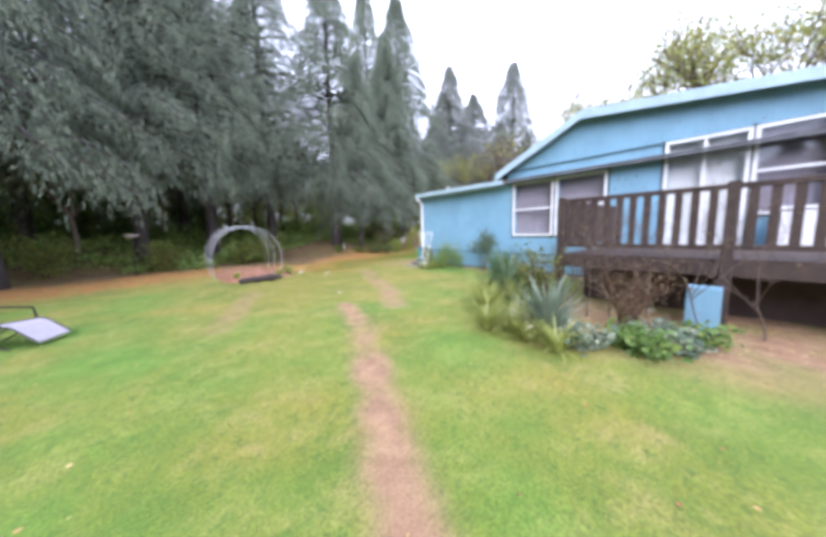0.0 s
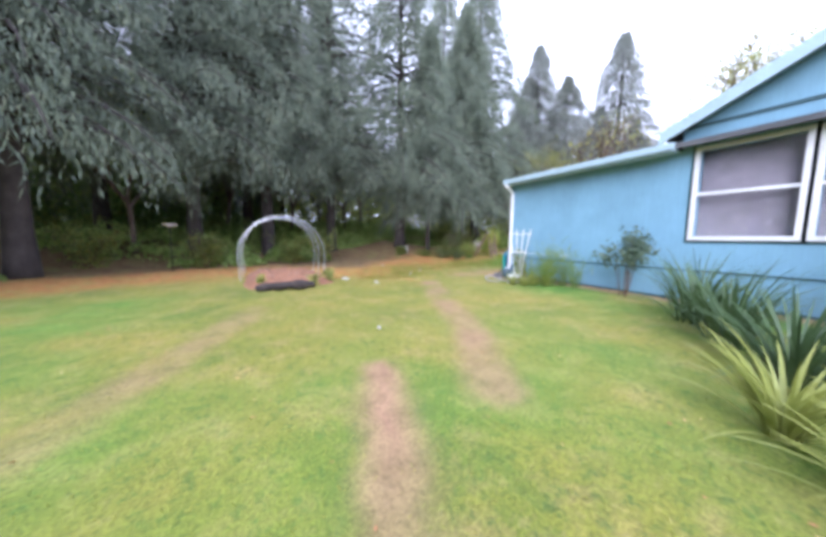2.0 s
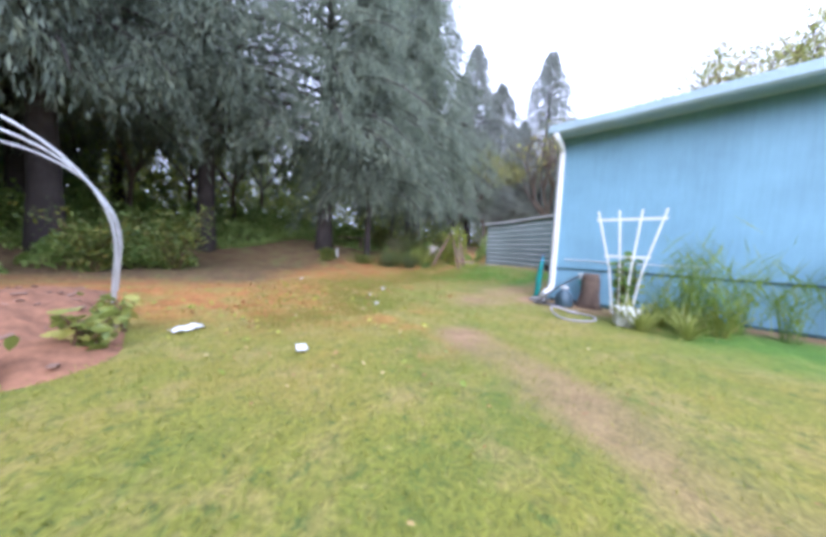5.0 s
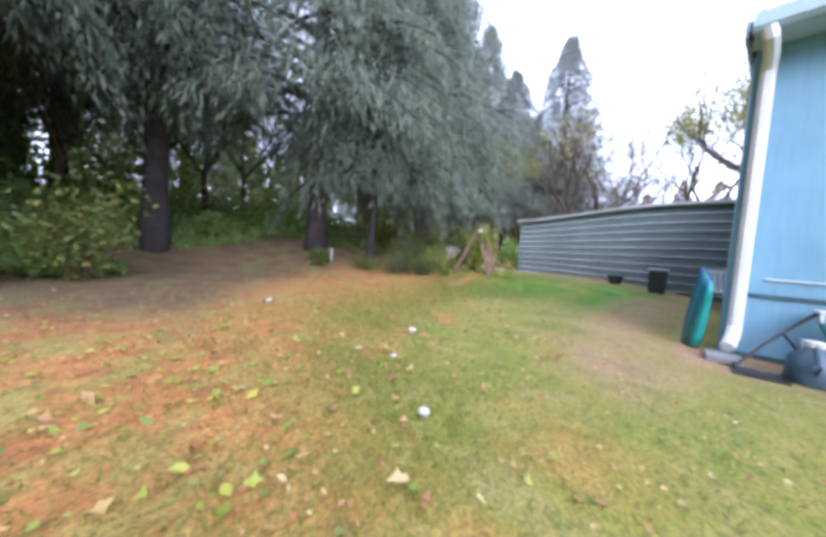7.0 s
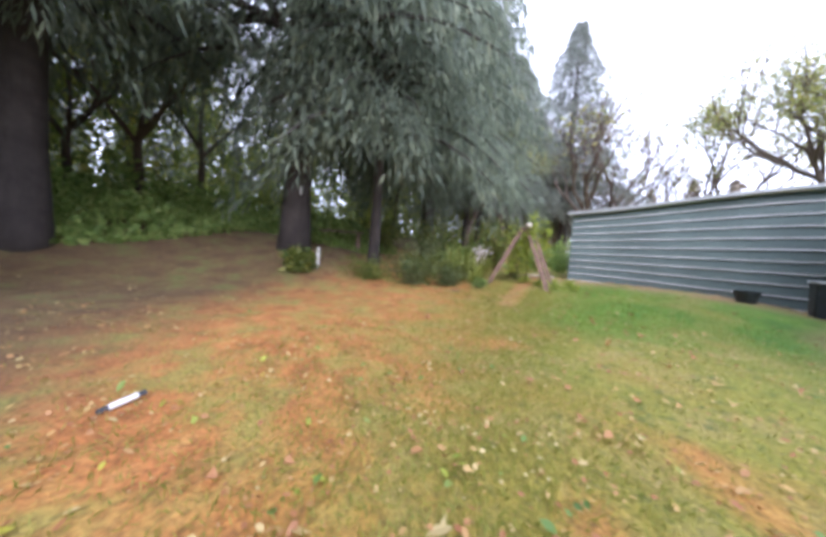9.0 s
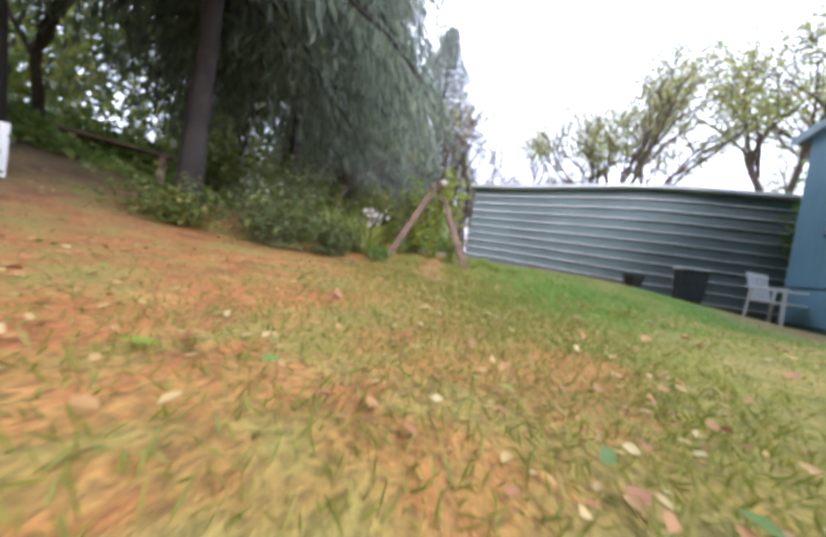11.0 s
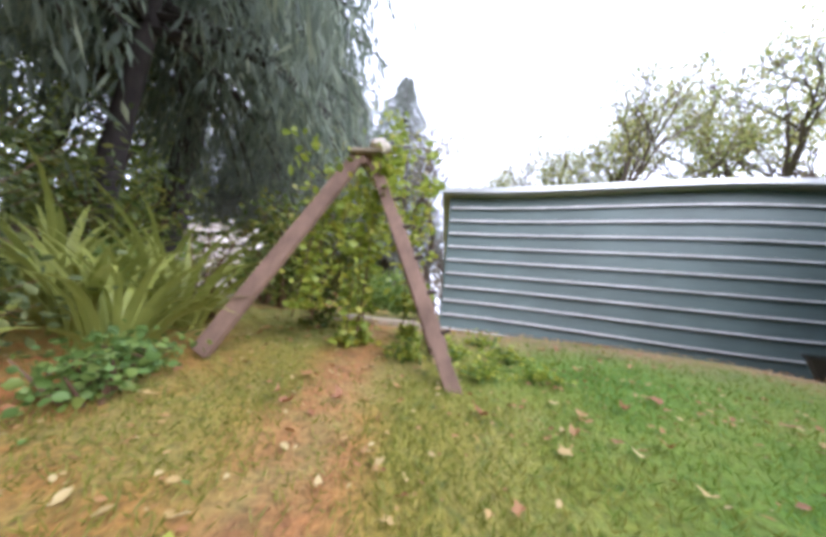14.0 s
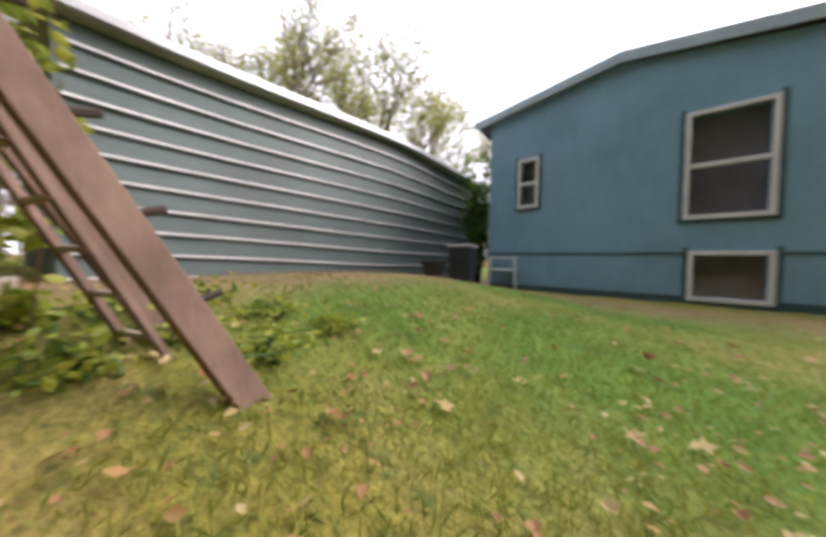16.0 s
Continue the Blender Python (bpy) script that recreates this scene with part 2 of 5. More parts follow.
M_GROUND = material("lawn_and_litter", ground_build)
M_SIDING = plain("turquoise_siding", (0.205, 0.385, 0.50), 0.55, scale=1.2, vary=0.14, bump=0.08, mottle=0.35, grain=26.0, stretch=(1, 1, 0.08))
M_WHITE = plain("white_paint", (0.78, 0.79, 0.78), 0.45, scale=3.0, vary=0.12, bump=0.05)
M_FASCIA = plain("pale_blue_fascia", (0.42, 0.56, 0.62), 0.5, scale=2.0, vary=0.12)
M_TRIM_DARK = plain("dark_teal_trim", (0.045, 0.10, 0.115), 0.55)
M_ROOF = plain("grey_shingle", (0.12, 0.125, 0.13), 0.9, scale=2.0, vary=0.3, bump=0.5, grain=90.0)
M_SHED = plain("green_grey_sheet_metal", (0.118, 0.163, 0.152), 0.6, 0.1, scale=0.9, vary=0.22, bump=0.05, grain=30.0, stretch=(1, 0.08, 1))
# near-white colour that paints the highlight along each lap's lip
M_RIB_GLINT = plain("sheet_edge_highlight", (0.88, 0.89, 0.88), 0.35, 0.0, scale=2.0, vary=0.25, grain=20.0)
M_TIN = plain("bright_galvanised_sheet", (0.66, 0.68, 0.68), 0.38, 0.5, scale=1.5, vary=0.2)
M_WOOD_DARK = plain("dark_brown_stained_wood", (0.055, 0.035, 0.026), 0.75, scale=4.0, vary=0.3, bump=0.3, grain=40.0, stretch=(1, 1, 0.1))
M_WOOD_RED = plain("weathered_red_brown_timber", (0.25, 0.16, 0.115), 0.8, scale=5.0, vary=0.35, bump=0.35, grain=50.0, stretch=(1, 1, 0.1))
M_WOOD_PALE = plain("weathered_pale_board", (0.45, 0.38, 0.28), 0.8, scale=5.0, vary=0.3, bump=0.3)
M_BARK = plain("conifer_bark", (0.055, 0.045, 0.04), 0.95, scale=2.5, vary=0.45, bump=1.0, grain=14.0, stretch=(1, 1, 0.12))
M_TWIG = plain("grey_brown_twigs", (0.13, 0.095, 0.07), 0.9, scale=3.0, vary=0.35, bump=0.4)
M_STEM = plain("brown_dry_stems", (0.15, 0.085, 0.045), 0.85, scale=8.0, vary=0.4)
M_CONIFER = foliage("conifer_sprays", [(0.0, (0.09, 0.118, 0.085)), (0.45, (0.155, 0.195, 0.14)), (0.8, (0.25, 0.295, 0.195)), (1.0, (0.39, 0.39, 0.22))], 0.6, 0.5)
# conifer sprays again, paled and greyed to stand for distance haze
M_CONIFER_HAZED = foliage("haze_paled_conifers", [(0.0, (0.12, 0.145, 0.125)), (0.6, (0.21, 0.235, 0.195)), (1.0, (0.31, 0.32, 0.25))], 0.7, 0.4)
M_BROAD = foliage("green_yellow_leaves", [(0.0, (0.056, 0.099, 0.023)), (0.5, (0.136, 0.19, 0.038)), (0.85, (0.304, 0.289, 0.057)), (1.0, (0.576, 0.41, 0.076))], 0.5, 0.45)
M_AUTUMN = foliage("sparse_autumn_leaves", [(0.0, (0.17, 0.23, 0.06)), (0.5, (0.33, 0.37, 0.10)), (0.9, (0.54, 0.46, 0.13)), (1.0, (0.62, 0.36, 0.13))], 0.5, 0.45)
# brown leaves with distance haze mixed into the colour as pale grey
M_AUTUMN_HAZED = foliage("haze_paled_brown_thicket", [(0.0, (0.2, 0.175, 0.15)), (0.5, (0.312, 0.263, 0.213)), (1.0, (0.425, 0.362, 0.25))], 0.7, 0.3)
M_THICKET = foliage("thicket_leaves", [(0.0, (0.138, 0.202, 0.055)), (0.5, (0.276, 0.356, 0.084)), (0.85, (0.497, 0.497, 0.111)), (1.0, (0.828, 0.683, 0.13))], 0.6, 0.5)
M_BRUSH = foliage("undergrowth_leaves", [(0.0, (0.067, 0.13, 0.033)), (0.5, (0.166, 0.281, 0.064)), (1.0, (0.353, 0.41, 0.1))], 0.55, 0.45)
M_FERN = foliage("bright_fern_leaves", [(0.0, (0.13, 0.22, 0.05)), (0.5, (0.25, 0.36, 0.085)), (1.0, (0.42, 0.47, 0.14))], 0.6, 0.5)
M_LILY = foliage("strap_leaves", [(0.0, (0.11, 0.165, 0.035)), (0.5, (0.25, 0.30, 0.065)), (0.8, (0.45, 0.42, 0.10)), (1.0, (0.62, 0.50, 0.14))], 0.45, 0.35)
M_STRAP = foliage("dark_strap_leaves", [(0.0, (0.045, 0.085, 0.035)), (0.6, (0.09, 0.15, 0.06)), (0.9, (0.17, 0.21, 0.09)), (1.0, (0.36, 0.34, 0.19))], 0.45, 0.3)
M_HYDRANGEA = foliage("grey_green_hydrangea_leaves", [(0.0, (0.06, 0.10, 0.07)), (0.6, (0.12, 0.18, 0.115)), (1.0, (0.26, 0.31, 0.2))], 0.6, 0.3)
M_STRAW = foliage("dry_straw_leaves", [(0.0, (0.38, 0.33, 0.20)), (0.6, (0.60, 0.54, 0.38)), (1.0, (0.75, 0.70, 0.55))], 0.6, 0.2)
M_DRY = foliage("brown_dry_leaves", [(0.0, (0.07, 0.045, 0.025)), (0.6, (0.16, 0.11, 0.055)), (1.0, (0.32, 0.25, 0.12))], 0.7, 0.25)
M_DEEP = foliage("deep_green_leaves", [(0.0, (0.06, 0.09, 0.035)), (0.55, (0.125, 0.165, 0.055)), (0.9, (0.25, 0.28, 0.10)), (1.0, (0.40, 0.38, 0.14))], 0.55, 0.35)
M_YUCCA = foliage("grey_green_sword_leaves", [(0.0, (0.10, 0.155, 0.105)), (0.5, (0.17, 0.235, 0.16)), (0.8, (0.38, 0.40, 0.28)), (1.0, (0.60, 0.57, 0.43))], 0.5, 0.25)
M_VINE = foliage("bright_vine_leaves", [(0.0, (0.155, 0.242, 0.032)), (0.6, (0.342, 0.412, 0.054)), (1.0, (0.652, 0.567, 0.097))], 0.5, 0.45)
M_LAWN = foliage("lawn_blades", [(0.0, (0.12, 0.165, 0.022)), (0.5, (0.225, 0.25, 0.033)), (0.85, (0.34, 0.31, 0.06)), (1.0, (0.48, 0.39, 0.12))], 0.6, 0.45)
M_BLADE = foliage("grass_blades", [(0.0, (0.10, 0.195, 0.022)), (0.5, (0.195, 0.295, 0.036)), (0.85, (0.31, 0.355, 0.057)), (1.0, (0.47, 0.41, 0.11))], 0.6, 0.45)
M_LEAF = foliage("fallen_leaves", [(0.0, (0.17, 0.075, 0.03)), (0.35, (0.34, 0.15, 0.06)), (0.65, (0.43, 0.29, 0.10)), (0.9, (0.50, 0.42, 0.20)), (1.0, (0.62, 0.57, 0.42))], 0.6, 0.2)
M_HULL = plain("dark_charcoal_plastic", (0.045, 0.052, 0.062), 0.5, scale=8.0, vary=0.3)
M_LID = plain("pale_grey_plastic", (0.74, 0.75, 0.76), 0.4, scale=8.0, vary=0.15)
M_SLING = plain("pale_grey_mesh_fabric", (0.36, 0.34, 0.37), 0.8, scale=10.0, vary=0.1, grain=200.0)
M_TUBE = plain("dark_bronze_tube", (0.05, 0.045, 0.042), 0.4, 0.6)
M_CAN = plain("blue_grey_plastic", (0.07, 0.12, 0.16), 0.45, scale=8.0, vary=0.25)
M_STEEL = plain("galvanised_hoop", (0.55, 0.57, 0.57), 0.45, 0.6, scale=8.0, vary=0.25)
M_LOG = plain("dark_rotten_log", (0.045, 0.035, 0.030), 0.95, scale=6.0, vary=0.5, bump=0.9, grain=18.0)
M_MULCH = plain("orange_bark_mulch", (0.29, 0.14, 0.075), 0.95, scale=9.0, vary=0.4, bump=0.9, grain=45.0)
M_STUMP = plain("weathered_brown_stump", (0.17, 0.12, 0.09), 0.9, scale=5.0, vary=0.45, bump=0.8, grain=22.0, stretch=(1, 1, 0.15))
M_TEAL = plain("teal_green_vinyl", (0.03, 0.30, 0.27), 0.35, scale=5.0, vary=0.25)
M_BLUE = plain("blue_vinyl", (0.05, 0.12, 0.42), 0.4, scale=5.0, vary=0.25)
M_STONE = plain("pale_mushroom_cap", (0.56, 0.53, 0.48), 0.6, scale=20.0, vary=0.15)
M_CONCRETE = plain("grey_concrete", (0.22, 0.22, 0.21), 0.9, scale=4.0, vary=0.25, bump=0.5)
M_CLOTH = plain("pale_pinkish_cloth", (0.80, 0.72, 0.66), 0.9, scale=14.0, vary=0.25, bump=0.4)
M_CURTAIN = plain("lilac_grey_blind", (0.30, 0.27, 0.31), 0.9, scale=3.0, vary=0.2, grain=30.0, stretch=(1, 1, 6))
M_INSIDE = plain("dim_interior_plaster", (0.35, 0.33, 0.31), 0.9)


def glass_build(nt, b):
    n = tex(nt, "ShaderNodeTexNoise", 1.5, 2)
    b.inputs["Base Color"].default_value = (0.9, 0.92, 0.93, 1)
    b.inputs["Roughness"].default_value, b.inputs["IOR"].default_value = 0.03, 1.5
    b.inputs["Transmission Weight"].default_value = 1.0
    relief(nt, b, n.outputs["Fac"], 0.03, 0.02)


M_GLASS = material("window_glass", glass_build)


# ---- builders ----
def obj(name, mesh, parent=None):
    ob = new(name, mesh)
    if parent is not None:
        ob.parent = parent
    return ob


def thing(name, label, category, at=(0, 0, 0), turn=0.0, group="", kind=""):
    ob = new(name)
    ob.matrix_basis = pose(*at, 0, 0, turn)
    return tagged(ob, label, category, group, kind)


def part(name, bm, mat, parent=None, label="", smooth_faces=False):
    me = bpy.data.meshes.new(name)
    bm.to_mesh(me)
    bm.free()
    me.materials.append(mat)
    if smooth_faces:
        me.polygons.foreach_set("use_smooth", [True] * len(me.polygons))
    ob = obj(name, me, parent)
    return tagged(ob, label) if label else ob


def raw(name, verts, faces, mat, parent=None, label=""):
    me = bpy.data.meshes.new(name)
    me.from_pydata(verts, [], faces)
    me.materials.append(mat)
    ob = obj(name, me, parent)
    return tagged(ob, label) if label else ob


def box(bm, x0, y0, z0, x1, y1, z1, bevel=0.0, m=None):
    r = bmesh.ops.create_cube(bm, size=1.0)
    vs = r["verts"]
    bmesh.ops.scale(bm, vec=(abs(x1 - x0), abs(y1 - y0), abs(z1 - z0)), verts=vs)
    bmesh.ops.translate(bm, vec=((x0 + x1) / 2, (y0 + y1) / 2, (z0 + z1) / 2), verts=vs)
    if m is not None:
        bmesh.ops.transform(bm, matrix=m, verts=vs)
    if bevel:
        es = list({e for v in vs for e in v.link_edges})
        bmesh.ops.bevel(bm, geom=es, offset=bevel, segments=2, affect="EDGES", profile=0.5)
    return bm


def boxed(x0, y0, z0, x1, y1, z1, bevel=0.0, m=None):
    return box(bmesh.new(), x0, y0, z0, x1, y1, z1, bevel, m)


def prism(points, axis, a, b):
    """A flat outline pushed from a to b along an axis; outline coordinates are the other two axes in order."""
    bm = bmesh.new()
    rows = []
    for c in (a, b):
        rows.append([bm.verts.new((c, p, q) if axis == 0 else (p, c, q) if axis == 1 else (p, q, c)) for p, q in points])
    n = len(points)
    bm.faces.new(rows[0])
    bm.faces.new(rows[1][::-1])
    for i in range(n):
        bm.faces.new((rows[0][i], rows[1][i], rows[1][(i + 1) % n], rows[0][(i + 1) % n]))
    bmesh.ops.recalc_face_normals(bm, faces=bm.faces)
    return bm


def tube(points, radii, sides=8, bm=None, cap=True):
    """A round rod along points, with a radius at each."""
    bm = bm or bmesh.new()
    pts = [Vector(p) for p in points]
    if isinstance(radii, (int, float)):
        radii = [radii] * len(pts)
    rings, side = [], None
    for i, (p, r) in enumerate(zip(pts, map(float, radii))):
        d = (pts[min(i + 1, len(pts) - 1)] - pts[max(i - 1, 0)]).normalized()
        if side is None:
            side = d.orthogonal().normalized()
        side = (side - d * side.dot(d)).normalized()
        up = d.cross(side)
        rings.append([bm.verts.new(p + r * (math.cos(k * math.tau / sides) * side + math.sin(k * math.tau / sides) * up)) for k in range(sides)])
    for a, b in zip(rings, rings[1:]):
        for k in range(sides):
            bm.faces.new((a[k], a[(k + 1) % sides], b[(k + 1) % sides], b[k]))
    if cap:
        bm.faces.new(rings[0][::-1])
        bm.faces.new(rings[-1])
    return bm


def lathe(profile, sides=20, at=(0, 0, 0), bm=None):
    """A turned form from (radius, height) pairs."""
    bm = bm or bmesh.new()
    rings = [[bm.verts.new((at[0] + r * math.cos(k * math.tau / sides), at[1] + r * math.sin(k * math.tau / sides), at[2] + z)) for k in range(sides)] for r, z in profile]
    for a, b in zip(rings, rings[1:]):
        for k in range(sides):
            bm.faces.new((a[k], a[(k + 1) % sides], b[(k + 1) % sides], b[k]))
    bm.faces.new(rings[0][::-1])
    bm.faces.new(rings[-1])
    return bm


# ---- ground: one sheet to the horizon ----
def graded(lo, hi, step, far):
    mid = list(np.arange(lo, hi + 1e-6, step))
    out, s = [], step
    v = hi
    while v < far:
        s *= 1.35
        v += s
        out.append(v)
    left, s, v = [], step, lo
    while v > -far:
        s *= 1.35
        v -= s
        left.append(v)
    return left[::-1] + mid + out


gx, gy = graded(-8.0, 19.0, 0.14, GROUND_MAX), graded(-3.0, 21.0, 0.14, GROUND_MAX)
g_verts, g_litter, g_dirt, g_lush = [], [], [], []
for yy in gy:
    for xx in gx:
        g_verts.append((xx, yy, ground_z(xx, yy)))
        inner = -14 < xx < 32 and -8 < yy < 40
        g_litter.append(litter_amount(xx, yy) if inner else (0.8 if yy > 18 else 0.2))
        g_dirt.append(dirt_amount(xx, yy) if inner else 0.0)
        g_lush.append(lush_amount(xx, yy) if inner else 0.0)
nx = len(gx)
g_faces = [(j * nx + i, j * nx + i + 1, (j + 1) * nx + i + 1, (j + 1) * nx + i) for j in range(len(gy) - 1) for i in range(nx - 1)]
ground = tagged(raw("ground", g_verts, g_faces, M_GROUND), "mown green lawn with worn tracks and needle litter", "lawn", kind="structure")
for key, values in (("litter", g_litter), ("dirt", g_dirt), ("lush", g_lush)):
    ground.data.attributes.new(key, "FLOAT", "POINT").data.foreach_set("value", values)
ground.data.polygons.foreach_set("use_smooth", [True] * len(ground.data.polygons))


# ---- house ----
def wall_with_holes(axis, at, thick, u0, u1, z0, z1, holes):
    """A wall in the plane axis = at, thick towards +axis, with rectangular holes (ua, ub, za, zb) right through."""
    bm = bmesh.new()
    us = sorted({u0, u1, *(h[0] for h in holes), *(h[1] for h in holes)})
    zs = sorted({z0, z1, *(h[2] for h in holes), *(h[3] for h in holes)})
    for ua, ub in zip(us, us[1:]):
        za = None
        runs = []
        for zl, zh in zip(zs, zs[1:]):
            um, zm = (ua + ub) / 2, (zl + zh) / 2
            if any(h[0] < um < h[1] and h[2] < zm < h[3] for h in holes):
                za = None
            elif za is None:
                runs.append([zl, zh])
                za = zl
            else:
                runs[-1][1] = zh
        for zl, zh in runs:
            if axis == 0:
                box(bm, at, ua, zl, at + thick, ub, zh)
            else:
                box(bm, ua, at, zl, ub, at + thick, zh)
    bmesh.ops.remove_doubles(bm, verts=bm.verts, dist=1e-5)
    return bm


END_TURN = Matrix.Translation((W1X, W2Y, 0)) @ Matrix.Rotation(radians(-6.5), 4, "Z") @ Matrix.Translation((-W1X, -W2Y, 0))
END_SKEW = math.tan(radians(6.5))


def turned(bm):
    """Swing a form of the end wall about the house corner."""
    bmesh.ops.transform(bm, matrix=END_TURN, verts=bm.verts)
    return bm


def skewed(bm):
    """Cut a roof square with the end wall."""
    for v in bm.verts:
        if v.co.y > W2Y - 1:
            v.co.y -= END_SKEW * (v.co.x - W1X)
    return bm


house = thing("house", "single-storey turquoise house with white windows and low grey roof", "house")
W_A = (4.81, 6.05, 1.30, 2.94)      # window openings on the side wall: y, y, z, z
W_B = (3.37, 4.61, 1.30, 2.94)
W_D = (0.81, 2.05, 1.05, 3.36)
W_C = (-0.25, 0.63, 1.70, 3.36)
part("wall", wall_with_holes(0, W1X, 0.14, 6.35, W2Y, -0.4, 3.02, []), M_SIDING, house)
part("wall", wall_with_holes(0, W1X, 0.14, -7.0, 6.35, -0.4, 3.45, [W_A, W_B, W_D, W_C]), M_SIDING, house)
part("gable_wall", prism([(6.35, 3.45), (3.95, 4.58), (-7.0, 3.46), (-7.0, 3.45)], 0, W1X, W1X + 0.14), M_SIDING, house)
W_T = (11.72, 12.42, 1.18, 2.48)    # end wall: x, x, z, z
W_S = (14.42, 14.68, 1.56, 2.34)
W_H = (11.70, 12.35, 0.10, 0.65)
end_wall = wall_with_holes(1, W2Y - 0.14, 0.14, W1X + 0.14, HX2, -0.4, 3.0, [W_T, W_S, W_H])
part("wall", turned(end_wall), M_SIDING, house)
part("gable_wall", turned(prism([(W1X + 0.05, 3.0), (RIDGE_X, RIDGE_Z - 0.05), (HX2, 3.24), (HX2, 3.0)], 1, W2Y - 0.14, W2Y - 0.003)), M_SIDING, house)
part("wall", boxed(HX2 - 0.18, -7.0, -0.4, HX2 - 0.04, W2Y - 0.72, 3.1), M_SIDING, house)
part("wall", boxed(W1X + 0.14, -7.0, -0.4, HX2 - 0.14, -6.86, 3.4), M_SIDING, house)
part("floor_slab", boxed(W1X + 0.14, -6.86, 0.5, HX2 - 0.18, W2Y - 0.76, 0.62), M_INSIDE, house)
part("roof", skewed(prism([(10.02, 3.13), (RIDGE_X, 3.64), (15.55, 3.30), (15.55, 3.20), (RIDGE_X, 3.54), (10.02, 3.03)], 1, -7.3, W2Y + 0.06)), M_ROOF, house, "low grey shingle roof")
part("gable_roof", prism([(6.63, 3.39), (3.95, 4.68), (-7.3, 3.32), (-7.3, 3.22), (3.95, 4.56), (6.63, 3.27)], 0, 10.04, RIDGE_X), M_ROOF, house)
part("fascia", prism([(6.65, 3.40), (3.95, 4.695), (-7.3, 3.335), (-7.3, 3.12), (3.95, 4.46), (6.65, 3.16)], 0, 10.005, 10.037), M_FASCIA, house, "pale blue painted gable fascia board")
part("fascia", skewed(prism([(10.0, 3.14), (RIDGE_X, 3.66), (15.58, 3.31), (15.58, 3.16), (RIDGE_X, 3.50), (10.0, 2.98)], 1, W2Y + 0.063, W2Y + 0.088)), M_FASCIA, house)
part("soffit", boxed(10.03, 6.35, 2.985, W1X - 0.003, W2Y + 0.055, 3.015), M_FASCIA, house)
gut = [(u + 0.11, 3.145 + (v - 3.06) * 1.25) for u, v in ((9.82, 3.06), (9.82, 2.96), (9.85, 2.93), (9.90, 2.93), (9.915, 2.96), (9.915, 3.06), (9.905, 3.06), (9.905, 2.965), (9.85, 2.945), (9.832, 2.965), (9.832, 3.06))]
part("gutter", prism(gut, 1, 6.37, W2Y + 0.075), M_FASCIA, house, "pale painted metal gutter")
spout = tube([(9.97, W2Y - 0.02, 3.0), (9.985, W2Y - 0.04, 2.92), (10.14, W2Y - 0.07, 2.83), (10.235, W2Y - 0.07, 2.72), (10.24, W2Y - 0.07, 0.30), (10.18, W2Y - 0.06, 0.20), (9.98, W2Y - 0.02, 0.12)], 0.055, 8)
part("downspout", spout, M_WHITE, house, "white metal downspout at the corner")
part("corner_board", boxed(W1X - 0.02, W2Y - 0.05, -0.2, W1X + 0.10, W2Y + 0.02, 2.93, 0.006), M_SIDING, house)
part("belt_trim", boxed(W1X - 0.022, -7.0, 3.40, W1X - 0.002, 6.33, 3.45), M_TRIM_DARK, house)
part("belt_trim", boxed(W1X - 0.014, -7.0, 0.60, W1X - 0.002, W2Y - 0.06, 0.635), M_TRIM_DARK, house)
part("belt_trim", turned(boxed(W1X + 0.12, W2Y + 0.002, 0.66, HX2, W2Y + 0.012, 0.69)), M_TRIM_DARK, house)
part("foundation_skirt", boxed(W1X - 0.012, -7.0, -0.4, W1X - 0.002, W2Y, 0.045), M_TRIM_DARK, house)
part("foundation_skirt", turned(boxed(W1X + 0.1, W2Y + 0.002, -0.4, HX2, W2Y + 0.010, 0.10)), M_TRIM_DARK, house)
part("vent_pipe", tube([(11.2, 9.9, 3.1), (11.2, 9.9, 3.5)], 0.05, 8), M_WHITE, house)


